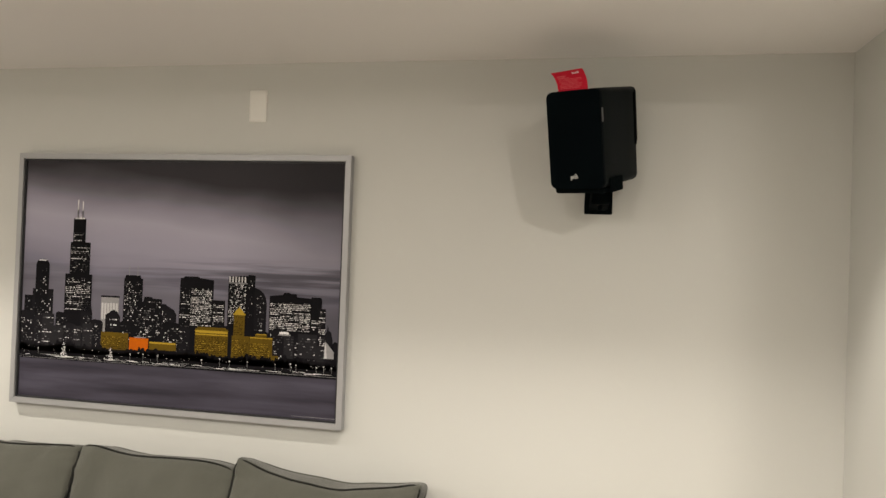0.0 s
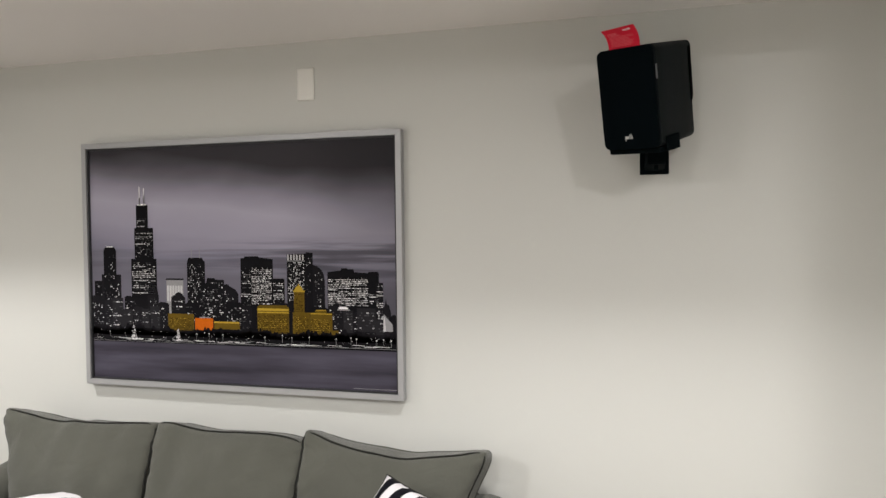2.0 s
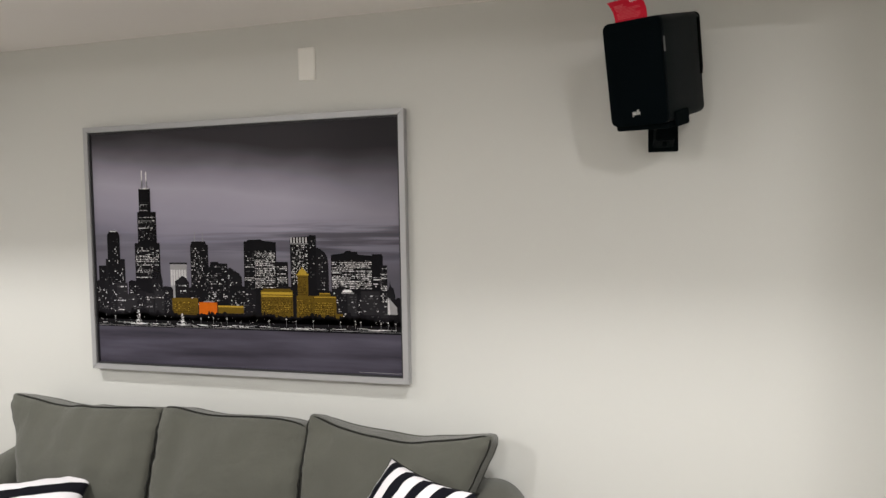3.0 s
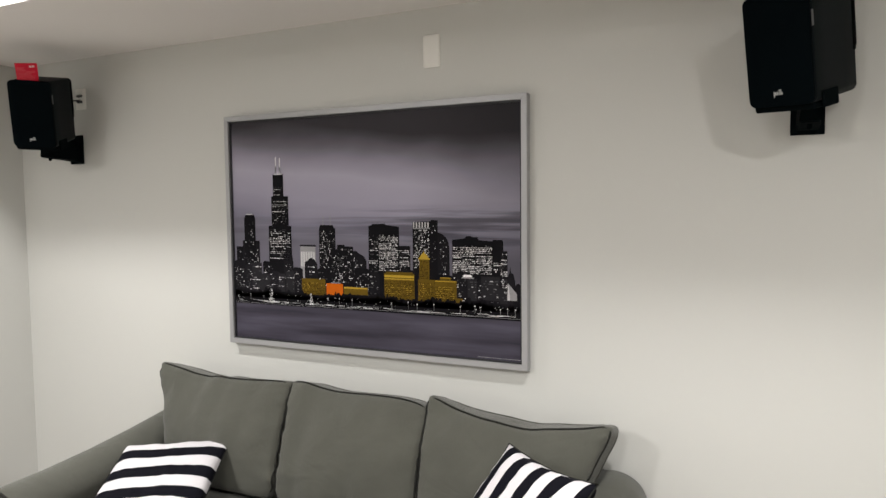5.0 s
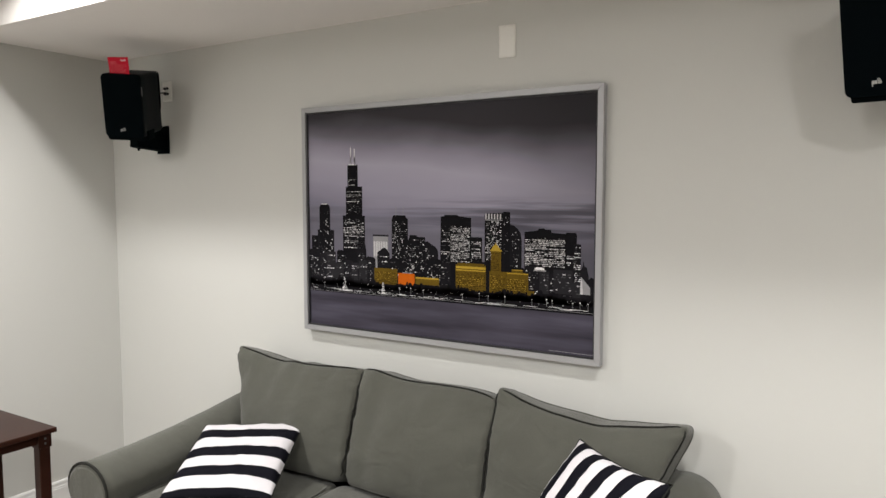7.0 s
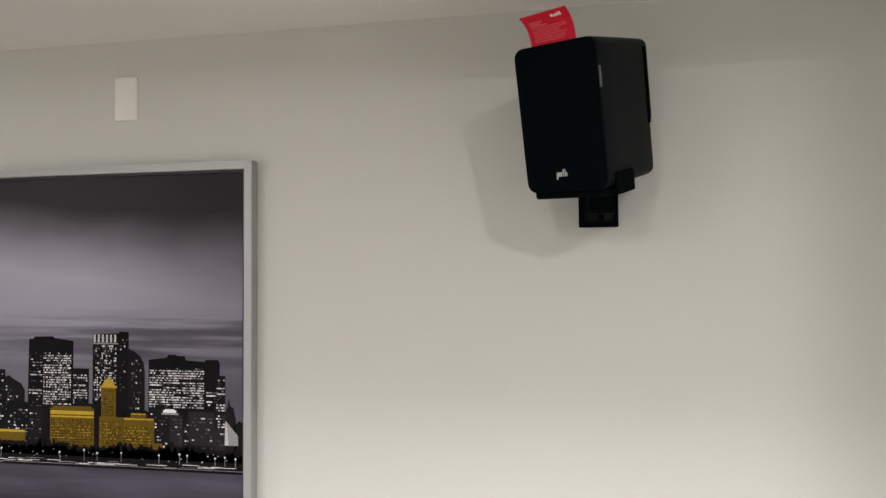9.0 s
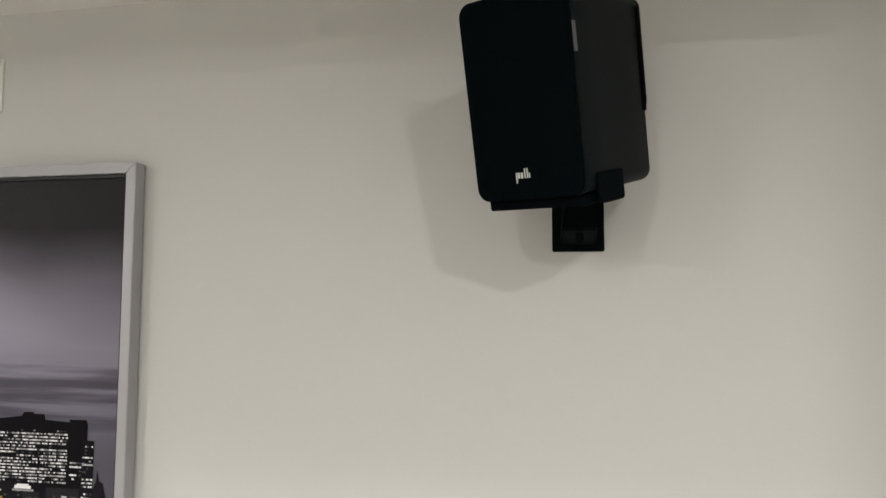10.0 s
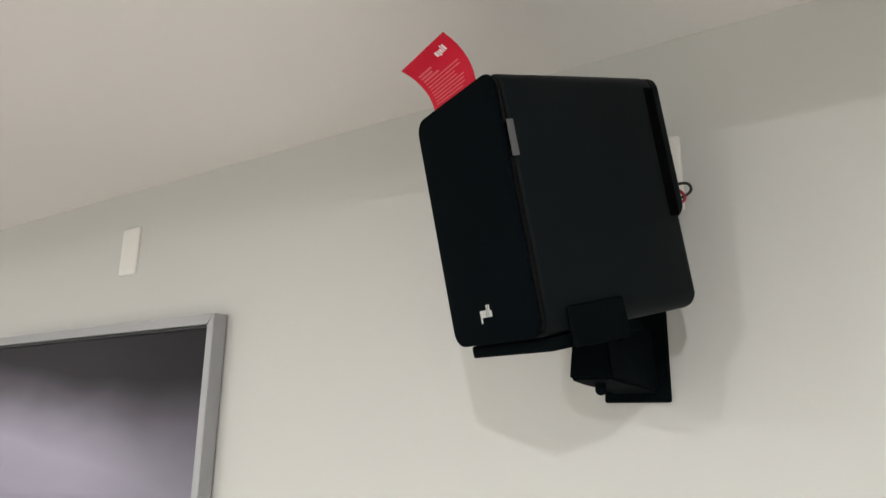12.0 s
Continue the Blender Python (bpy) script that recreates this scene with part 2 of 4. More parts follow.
def rounded(sx, sy, sz, r, n=(16, 8, 16), shape=None):
    """A box with round edges on an even grid of faces; shape(co) bends it."""
    bm = bmesh.new()
    hx, hy, hz = sx / 2, sy / 2, sz / 2
    seen = {}

    def vert(x, y, z):
        key = (round(x, 5), round(y, 5), round(z, 5))
        if key not in seen:
            p = Vector((x, y, z))
            core = Vector((max(-hx + r, min(hx - r, x)), max(-hy + r, min(hy - r, y)), max(-hz + r, min(hz - r, z))))
            d = p - core
            if d.length > 1e-9:
                p = core + d.normalized() * r
            seen[key] = bm.verts.new(shape(p) if shape else p)
        return seen[key]

    def steps(h, k):
        return [h * math.sin(math.pi / 2 * (2 * i / k - 1)) for i in range(k + 1)]
    gx, gy, gz = steps(hx, n[0]), steps(hy, n[1]), steps(hz, n[2])
    for side in (-1, 1):
        for a, b, put in ((gx, gy, lambda u, v: (u, v, side * hz)), (gx, gz, lambda u, v: (u, side * hy, v)), (gy, gz, lambda u, v: (side * hx, u, v))):
            for i in range(len(a) - 1):
                for j in range(len(b) - 1):
                    q = [vert(*put(a[i], b[j])), vert(*put(a[i + 1], b[j])), vert(*put(a[i + 1], b[j + 1])), vert(*put(a[i], b[j + 1]))]
                    if len(set(q)) == 4:
                        try:
                            bm.faces.new(q)
                        except ValueError:
                            pass
    return bm


def slab(w, h, corner, y0, y1, edge, bow=0.0, steps=6, taper=0.0, rear=0.0):
    """A panel in x and z with round corners and softened rims, from y0 (front) to y1."""
    bm = bmesh.new()

    def ring(inset, y):
        out = []
        c = max(0.001, corner - inset)
        for cx, cz, a0 in ((1, 1, 0), (-1, 1, 90), (-1, -1, 180), (1, -1, 270)):
            for k in range(steps + 1):
                a = math.radians(a0 + 90 * k / steps)
                x, z = cx * (w / 2 - corner) + c * math.cos(a), cz * (h / 2 - corner) + c * math.sin(a)
                out.append((x, y, z))
        return out
    rows = []
    back = rear or edge
    for k in range(5):
        a = math.pi / 2 * k / 4
        rows.append(ring(edge * (1 - math.sin(a)), y0 + edge * (1 - math.cos(a))))
    for k in range(1, 4):
        t = k / 4
        rows.append(ring(taper * t * t, y0 + edge + (y1 - y0 - edge - back) * t))
    for k in range(5):
        a = math.pi / 2 * k / 4
        rows.append(ring(taper + back * (1 - math.cos(a)), y1 - back * (1 - math.sin(a))))
    made = [[bm.verts.new((x, y - bow * (1 - (2 * x / w) ** 2) * (1 if i < 5 else 0), z)) for x, y, z in row] for i, row in enumerate(rows)]
    n = len(made[0])
    for a, b in zip(made, made[1:]):
        for q in range(n):
            bm.faces.new((a[q], a[(q + 1) % n], b[(q + 1) % n], b[q]))
    for row, y, lift in ((rows[0], y0, bow), (rows[-1], y1, 0)):
        vs = made[0] if row is rows[0] else made[-1]
        # caps in columns, so that a bowed front stays smooth
        mid = bm.verts.new((0, y - lift, 0))
        for q in range(n):
            bm.faces.new((vs[q], vs[(q + 1) % n], mid))
    return bm


def tube(points, r, closed=False, sides=8, bm=None):
    bm = bm or bmesh.new()
    pts = [Vector(p) for p in points]
    rings = []
    k = len(pts)
    for i, p in enumerate(pts):
        a = pts[i - 1] if (i or closed) else p
        b = pts[(i + 1) % k] if (i < k - 1 or closed) else p
        d = (b - a).normalized()
        ref = Vector((0, 0, 1)) if abs(d.z) < 0.9 else Vector((1, 0, 0))
        u = d.cross(ref).normalized()
        w = d.cross(u)
        rings.append([bm.verts.new(p + r * (math.cos(t) * u + math.sin(t) * w)) for t in [2 * math.pi * s / sides for s in range(sides)]])
    for i in range(k if closed else k - 1):
        A, B = rings[i], rings[(i + 1) % k]
        # match the start of the next ring to this one, so that the tube doesn't twist
        sh = min(range(sides), key=lambda s: sum((A[q].co - B[(q + s) % sides].co).length for q in (0, sides // 3)))
        if i == k - 1 or sh:
            B = [B[(q + sh) % sides] for q in range(sides)]
            if i < k - 1:
                rings[i + 1] = B
        for q in range(sides):
            bm.faces.new((A[q], A[(q + 1) % sides], B[(q + 1) % sides], B[q]))
    if not closed:
        bm.faces.new(rings[0])
        bm.faces.new(rings[-1])
    return bm


def prism(outline, y0, y1, bm=None, bevel=0.0):
    """An outline in x and z, drawn out along y."""
    bm = bm or bmesh.new()
    a = [bm.verts.new((x, y0, z)) for x, z in outline]
    b = [bm.verts.new((x, y1, z)) for x, z in outline]
    k = len(a)
    fs = [bm.faces.new(a), bm.faces.new(b)] + [bm.faces.new((a[i], a[(i + 1) % k], b[(i + 1) % k], b[i])) for i in range(k)]
    if bevel:
        bmesh.ops.bevel(bm, geom=list({e for f in fs for e in f.edges}), offset=bevel, segments=2, affect="EDGES")
    return bm


def rod(p, q, r, sides=16, bm=None):
    return tube([p, q], r, sides=sides, bm=bm)


# ---- the room ----
def wall(name, x0, x1, y0, y1, z0, z1, mat, label, category="wall"):
    ob = new(name, mesh_of(name, box(x0, x1, y0, y1, z0, z1), mat))
    return tagged(ob, label, category, kind="structure")


wall("floor", XL - 0.12, XE + 0.12, YS - 0.12, 0.12, FLOOR_Z - 0.1, FLOOR_Z, M_FLOOR, "dark smooth floor of the basement room", "floor")
wall("ceiling", XL - 0.12, XE + 0.12, YS - 0.12, 0.12, CEIL_Z, CEIL_Z + 0.1, M_CEIL, "flat off-white painted main ceiling", "ceiling")
wall("wall_north", XL - 0.12, XE + 0.12, 0, 0.12, FLOOR_Z, CEIL_Z, M_WALL, "plain greige painted wall behind the sofa")
wall("wall_west", XL - 0.12, XL, YS, 0, FLOOR_Z, CEIL_Z, M_WALL, "plain greige painted side wall by the end table")
wall("wall_east", XR, XR + 0.13, -1.65, 0, FLOOR_Z, CEIL_Z, M_WALL, "short greige painted wall that ends at an opening")
wall("wall_far_east", XE, XE + 0.12, YS, 0, FLOOR_Z, CEIL_Z, M_WALL, "plain greige painted far wall")
wall("wall_south", XL - 0.12, XE + 0.12, YS - 0.12, YS, FLOOR_Z, CEIL_Z, M_WALL, "plain greige painted wall across the room")
ob = new("soffit", mesh_of("soffit", box(XL - 0.05, XR + 0.05, SOFFIT_Y, 0.05, SOFFIT_Z, CEIL_Z + 0.05, 0.004), M_CEIL))
tagged(ob, "low off-white boxed soffit along the wall above the sofa", "soffit", kind="structure")

BASE = [(0, 0), (0.015, 0), (0.015, 0.096), (0.013, 0.100), (0.013, 0.107), (0.010, 0.112), (0.010, 0.128), (0.006, 0.136), (0, 0.138)]


def baseboard(m, length):
    bm = bmesh.new()
    prism(BASE, 0, length, bm)
    ob = new("baseboard", mesh_of("baseboard", bm, M_TRIM))
    ob.matrix_basis = m
    return tagged(ob, "white painted moulded baseboard along the wall", "baseboard", kind="structure")


baseboard(pose(XL, YS, FLOOR_Z), -YS)
baseboard(pose(XL + 0.016, 0, FLOOR_Z, 0, 0, -90), XR - XL - 0.032)
baseboard(pose(XR, 0, FLOOR_Z, 0, 0, 180), 1.65)


def downlight(x, y):
    top = thing("recessed_light", "round white recessed downlight glowing in the ceiling", "ceiling light", pose(x, y, CEIL_Z), "recessed ceiling lights")
    ring = [(0.110 * math.cos(2 * math.pi * i / 32), 0.110 * math.sin(2 * math.pi * i / 32), -0.004) for i in range(32)]
    part("trim_ring", tube(ring, 0.008, True), M_TRIM, top, smooth=True)
    bm = bmesh.new()
    bmesh.ops.create_cone(bm, cap_ends=True, segments=32, radius1=0.103, radius2=0.103, depth=0.004, matrix=Matrix.Translation((0, 0, -0.004)))
    part("lens", bm, M_LENS, top, "glowing frosted lens")


for dx, dy, watts, size in DOWNLIGHTS:
    downlight(dx, dy)


# ---- sofa ----
SOFA_X = 0.0


def sofa():
    top = thing("sofa", "three-seat dark olive-grey fabric sofa with rolled arms and piped cushions", "sofa", pose(SOFA_X, 0, 0))
    part("base", box(-0.90, 0.90, -0.86, -0.06, 0.09, 0.30, 0.02), M_SOFA, top)

    def lean(co):
        return Vector((co.x, co.y + 0.10 * (co.z + 0.3), co.z + 0.02 * math.cos(co.x * 1.4)))
    part("back_frame", rounded(1.98, 0.10, 0.46, 0.04, (24, 6, 12), lean), M_SOFA, top, smooth=True, m=pose(0, -0.085, 0.45))
    for i in range(4):
        leg = bmesh.new()
        bmesh.ops.create_cone(leg, cap_ends=True, segments=16, radius1=0.022, radius2=0.03, depth=0.09 - FLOOR_Z)
        part("leg", leg, M_WOOD, top, "short dark wooden foot", m=pose((-0.93, 0.93)[i % 2], (-0.80, -0.12)[i // 2], (0.09 + FLOOR_Z) / 2))
    # seat cushions
    for i in (-1, 0, 1):
        def puff(co, i=i):
            w = 1 - (co.x / 0.32) ** 2
            d = 1 - ((co.y) / 0.34) ** 2
            up = 0.022 * max(0, w) * max(0, d) if co.z > 0 else 0
            return Vector((co.x, co.y, co.z + up + 0.004 * noise.noise(Vector((co.x * 6 + i * 9, co.y * 6, 1)))))
        cu = part("seat_cushion", rounded(0.60, 0.64, 0.15, 0.04, (18, 18, 8), puff), M_SOFA, top, smooth=True, m=pose(0.60 * i, -0.585, 0.37))
        for zz in (-0.07, 0.07):
            loop = []
            for k in range(64):
                a = 2 * math.pi * k / 64
                c, s = math.cos(a), math.sin(a)
                q = (abs(c) ** 6 + abs(s) ** 6) ** (-1 / 6)
                loop.append((0.292 * c * q, 0.312 * s * q, zz))
            part("piping", tube(loop, 0.005, True, 6), M_SOFA, cu, smooth=True)
    # back cushions: x centre, width, height, sag of the top edge, lift of the ends
    for i, (cx, w, h, sag, l_up, r_up) in enumerate(((-0.604, 0.725, 0.47, 0.024, 0.010, 0.0), (0.068, 0.615, 0.47, 0.020, 0.002, -0.028), (0.712, 0.68, 0.47, 0.064, 0.014, 0.0))):
        def bend(co, w=w, h=h, sag=sag, l_up=l_up, r_up=r_up, i=i):
            u, v = 2 * co.x / w, 2 * co.z / h
            ear = max(0, abs(u) - 0.86) * max(0, abs(v) - 0.80) / (0.14 * 0.20)
            co = co - Vector((math.copysign(-0.004 * ear if v > 0 and not (i == 2 and u > 0) else 0.016 * ear, u), 0, math.copysign(-0.003 * ear if v > 0 and not (i == 2 and u > 0) else 0.014 * ear, v)))
            bulge = max(0, 1 - u * u) * max(0, 1 - v * v)
            y = co.y + (-0.055 if co.y < 0 else 0.03) * bulge ** 0.6
            rise = (v + 1) / 2
            fore = max(0, min(1, (0.075 - co.y) / 0.15))
            z = co.z + rise * (-sag * (0.62 + 0.48 * fore) * max(0, 1 - (u - 0.05) ** 2) + (l_up * max(0, -u) ** 3 + r_up * max(0, u) ** 3))
            x = co.x * (1 - 0.012 * max(0, 1 - v * v)) + 0.008 * u ** 3 * max(0, v)
            if (i == 0 and u < 0) or (i == 2 and u > 0):
                x -= 0.17 * u * abs(u) * (1 - v) / 2
            wr = 0.017 * noise.noise(Vector((x * 5 + 7 * i, z * 5, 3.1))) + 0.008 * noise.noise(Vector((x * 13 + 3 * i, z * 8, 8.7)))
            wr += 0.006 * max(0, -v) * noise.noise(Vector((x * 22 + i, z * 6, 1.7))) + 0.013 * u ** 4 * noise.noise(Vector((x * 5, z * 22 + i, 5.5)))
            pinch = 0.06 * max(0, abs(u) - 0.82) * noise.noise(Vector((i, 0.3 * u, v * 9.5)))
            return Vector((x, y - wr + pinch, z + 0.5 * wr * rise))
        m = pose(cx, -0.205, 0.672, -18, 0, 0)
        cu = part("back_cushion", rounded(w - 0.006, 0.13, h, 0.022, (44, 12, 36), bend), M_SOFA, top, smooth=True, m=m)
        for yy in (-0.056, 0.056):
            loop = []
            for k in range(120):
                a = 2 * math.pi * k / 120
                c, s = math.cos(a), math.sin(a)
                q = (abs(c) ** 14 + abs(s) ** 14) ** (-1 / 14)
                p = Vector(((w / 2 - 0.004) * c * q, yy, (h / 2 - 0.004) * s * q))
                loop.append(bend(p) + Vector((0, 0.0, 0.002)))
            # front piping is darkened to draw its shadow line, rear keeps the sofa colour
            part("piping", tube(loop, 0.0040, True, 6), M_WELT if yy < 0 else M_SOFA, cu, "sofa fabric piping coloured dark for its shadow line" if yy < 0 else "", smooth=True)
    # rolled arms, a flared roll over an upright panel
    for side in (-1, 1):
        outline = [(0.0, 0.09), (0.0, 0.40)]
        for k in range(29):
            a = math.radians(-35 + 250 * k / 28)
            outline.append((-0.097 + 0.121 * math.cos(a), 0.493 + 0.101 * math.sin(a)))
        outline += [(-0.150, 0.40), (-0.145, 0.09)]
        bm = bmesh.new()
        rings = []
        ys = [-0.925, -0.917, -0.86, -0.7, -0.5, -0.3, -0.15, -0.05, -0.03]
        for y in ys:
            t = (y + 0.925) / 0.895
            rise = 0.10 * t ** 1.8
            edge = 0.93 if y in (ys[0], ys[-1]) else 1.0
            ring = []
            for x, z in outline:
                f = max(0, min(1, (z - 0.09) / 0.31))
                xx = -0.085 + (x + 0.085) * edge * (1 - 0.08 * t * f)
                ring.append(bm.verts.new((-side * xx, y, 0.3 + (z - 0.3) * (edge if z > 0.3 else 1) + rise * f)))
            rings.append(ring)
        k = len(outline)
        for a, b in zip(rings, rings[1:]):
            for q in range(k):
                bm.faces.new((a[q], a[(q + 1) % k], b[(q + 1) % k], b[q]))
        bm.faces.new(rings[0])
        bm.faces.new(rings[-1])
        arm = part("arm", bm, M_SOFA, top, m=pose(-0.905 if side < 0 else 0.922, 0, 0))
        for f in arm.data.polygons:
            f.use_smooth = len(f.vertices) == 4
        loop = [(-side * x, -0.917, z) for x, z in outline[1:-1]]
        # same darkened colour, shade painted along the arm's rim
        part("piping", tube(loop, 0.006, False, 6), M_WELT, arm, "sofa fabric piping coloured dark for its shadow line", smooth=True)
    return top


sofa()


# ---- throw pillows ----
def pillow(label, m, size, thick, shift, stripes=3.9):
    """A soft square pillow with pinched corners; its stripes run along its own x."""
    top = thing("throw_pillow", label, "pillow", m, "striped throw pillows")
    bm = bmesh.new()
    uv = bm.loops.layers.uv.new("stripes")
    n, h = 34, size / 2
    where = {}
    for side in (1, -1):
        for i in range(n + 1):
            for j in range(n + 1):
                u, v = 2 * i / n - 1, 2 * j / n - 1
                edge = i in (0, n) or j in (0, n)
                if edge and side < 0:
                    where[-1, i, j] = where[1, i, j]
                    continue
                pull_u, pull_v = 1 - 0.075 * (1 - v * v), 1 - 0.075 * (1 - u * u)
                t = thick / 2 * (max(0, 1 - u ** 4) * max(0, 1 - v ** 4)) ** 0.55
                w = 0.006 * noise.noise(Vector((u * 2.2, v * 2.2, 3 * side))) + 0.003 * noise.noise(Vector((u * 7, v * 5, 9 * side)))
                where[side, i, j] = bm.verts.new((u * h * pull_u, v * h * pull_v, side * t + (w if not edge else 0.008 * math.sin(5 * u + 3 * v))))
        for i in range(n):
            for j in range(n):
                q = [(i, j), (i + 1, j), (i + 1, j + 1), (i, j + 1)]
                f = bm.faces.new([where[side, a, b] for a, b in q])
                for loop, (a, b) in zip(f.loops, q):
                    loop[uv].uv = (a / n, shift + stripes * b / n)
    part("cover", bm, M_STRIPE, top, smooth=True)
    rim = [(i, 0) for i in range(n)] + [(n, j) for j in range(n)] + [(n - i, n) for i in range(n)] + [(0, n - j) for j in range(n)]
    loop = []
    for i, j in rim:
        u, v = 2 * i / n - 1, 2 * j / n - 1
        loop.append((u * h * (1 - 0.075 * (1 - v * v)), v * h * (1 - 0.075 * (1 - u * u)), 0.008 * math.sin(5 * u + 3 * v)))
    part("seam", tube(loop, 0.0025, True, 5), M_WELT, top, "black sewn edge", smooth=True)
    return top


def axes(origin, e1, e2):
    e1, e2 = Vector(e1).normalized(), Vector(e2)
    n = e1.cross(e2).normalized()
    e2 = n.cross(e1)
    m = Matrix((e1, e2, n)).transposed().to_4x4()
    return Matrix.Translation(origin) @ m


pillow("black and white striped square pillow lying against the sofa arm", axes((-0.598, -0.553, 0.568), (0.779, 0.332, 0.055), (-0.349, 0.726, 0.293)), 0.455, 0.085, -0.79)
pillow("black and white striped square pillow propped against the arm", axes((0.847, -0.600, 0.688), (0.37, 0.558, 0.76), (-0.787, 0.612, -0.017)), 0.43, 0.13, 0.25, 4.6)



# ---- end table ----
def end_table():
    x0, x1, y0, y1, z = -2.03, -1.525, -1.10, -0.73, 0.592
    top = thing("end_table", "dark mahogany-stained wooden end table with square legs", "table", pose((x0 + x1) / 2, (y0 + y1) / 2, 0))
    hx, hy = (x1 - x0) / 2, (y1 - y0) / 2
    part("tabletop", box(-hx, hx, -hy, hy, z - 0.022, z, 0.004), M_WOOD, top)
    lx, ly = hx - 0.022, hy - 0.022
    for sx in (-1, 1):
        for sy in (-1, 1):
            leg = part("leg", box(-0.024, 0.024, -0.024, 0.024, FLOOR_Z, z - 0.022, 0.003), M_WOOD, top, m=pose(sx * (lx - 0.024), sy * (ly - 0.024), 0))
            part("corner_block", box(-0.029, 0.029, -0.029, 0.029, z - 0.085, z - 0.0225, 0.003), M_WOOD, leg)
            for zz in (0.040, 0.062):
                part("screw", rod((sx * 0.027, 0.0, z - zz - 0.002), (sx * 0.0315, 0.0, z - zz - 0.002), 0.005), M_GREYPLASTIC, leg, "small dark metal screw head")
    for sy in (-1, 1):
        part("apron", box(-lx + 0.05, lx - 0.05, sy * (ly - 0.024) - 0.011, sy * (ly - 0.024) + 0.011, z - 0.066, z - 0.023, 0.002), M_WOOD, top)
    for sx in (-1, 1):
        part("apron", box(sx * (lx - 0.024) - 0.011, sx * (lx - 0.024) + 0.011, -ly + 0.05, ly - 0.05, z - 0.066, z - 0.023, 0.002), M_WOOD, top)


end_table()


# ---- framed skyline picture ----
def picture():
    W, H = 1.40, 1.00
    top = thing("framed_picture", "large night skyline print in a thin brushed silver frame", "picture", pose(0, 0, 1.0))
    rail, depth = 0.022, 0.037
    for name, outline in (("top", [(-W / 2, H), (W / 2, H), (W / 2 - rail, H - rail), (-W / 2 + rail, H - rail)]), ("bottom", [(-W / 2, 0), (W / 2, 0), (W / 2 - rail, rail), (-W / 2 + rail, rail)]),
                          ("left", [(-W / 2, 0), (-W / 2, H), (-W / 2 + rail, H - rail), (-W / 2 + rail, rail)]), ("right", [(W / 2, 0), (W / 2, H), (W / 2 - rail, H - rail), (W / 2 - rail, rail)])):
        part("frame_rail", prism(outline, -depth, -0.004, bevel=0.0012), M_ALU, top)
    bm = bmesh.new()
    iw, ih = W / 2 - rail - 0.0005, H - rail - 0.0005
    for x0, x1, z0, z1 in ((-iw, iw, ih - 0.006, ih), (-iw, iw, rail + 0.0005, rail + 0.0065), (-iw, -iw + 0.006, rail + 0.007, ih - 0.0065), (iw - 0.006, iw, rail + 0.007, ih - 0.0065)):
        box(x0, x1, -0.029, -0.010, z0, z1, bm=bm)
    part("liner", bm, M_LINER, top, "black inner lip of the frame")
    e = 0.028
    canvas = part("print", box(-W / 2 + e, W / 2 - e, -0.022, -0.008, e, H - e), M_SKY, top, "printed violet-grey dusk sky")
    Y = -0.0225
    rng = random.Random(4)

    def flat(quads, layer, name, mat, label=""):
        """Printed shapes as thin films, one layer above another."""
        bm = bmesh.new()
        for q in quads:
            bm.faces.new([bm.verts.new((x, Y - 0.0003 * layer, z)) for x, z in q])
        return part(name, bm, mat, canvas, label)

    def rect(x0, x1, z0, z1):
        return [(x0, z0), (x1, z0), (x1, z1), (x0, z1)]

    w = W / 2 - e - 0.001
    flat([rect(-w, w, e, 0.182)], 1, "printed_water", M_WATER, "printed violet-grey lake")
    inks = {"k": M_INKBLACK, "d": M_INKDARK, "m": M_INKMID, "g": M_INKGREY}
    # lit windows by brightness, each with the layer it is printed on
    panes = {"white": [], "silver": [], "pale": [], "dim": []}

    def windows(layer, x0, x1, z0, z1, dx, dz, share, bright=0.5, wx=0.6, wz=0.45, bands=False):
        """Rows of small windows; in bands whole storeys are lit or dark."""
        nx, nz = max(1, int((x1 - x0) / dx)), max(1, int((z1 - z0) / dz))
        for j in range(nz):
            row = rng.random() < share
            run = rng.random()
            for i in range(nx):
                if rng.random() < 0.18:
                    run = rng.random()
                on = (rng.random() < 0.92 and run < 0.85) if (bands and row) else rng.random() < (0.12 if bands else share)
                if not on and rng.random() > 0.16:
                    continue
                a, b = x0 + (i + 0.2) * dx, z0 + (j + 0.25) * dz
                v = rng.random() * (0.75 + bright) if on else 0
                tone = "white" if v > 0.86 else "silver" if v > 0.58 else "pale" if v > 0.25 else "dim"
                panes[tone].append((layer, rect(a, a + dx * wx * rng.uniform(0.8, 1.2), b, b + 1.2 * dz * wz)))

    def tower(layer, x0, x1, z1, ink, top=None, z0=0.20):
        """One printed building; top lists the points of its roofline from the right to the left."""
        flat([[(x0, z0), (x1, z0)] + (top or [(x1, z1), (x0, z1)])], layer, "printed_tower", inks[ink])

    # towers on the skyline
    tower(2.00, -0.659, -0.528, 0.431, "k")
    tower(2.02, -0.623, -0.528, 0.458, "d")
    tower(2.04, -0.612, -0.550, 0.562, "k", [(-0.550, 0.556), (-0.558, 0.570), (-0.572, 0.576), (-0.590, 0.576), (-0.604, 0.570), (-0.612, 0.556)])
    windows(2.1, -0.655, -0.532, 0.25, 0.425, 0.0062, 0.0085, 0.16, 0.45)
    windows(2.1, -0.608, -0.554, 0.43, 0.545, 0.0060, 0.0080, 0.12, 0.40)
    tower(2.00, -0.477, -0.356, 0.523, "k")
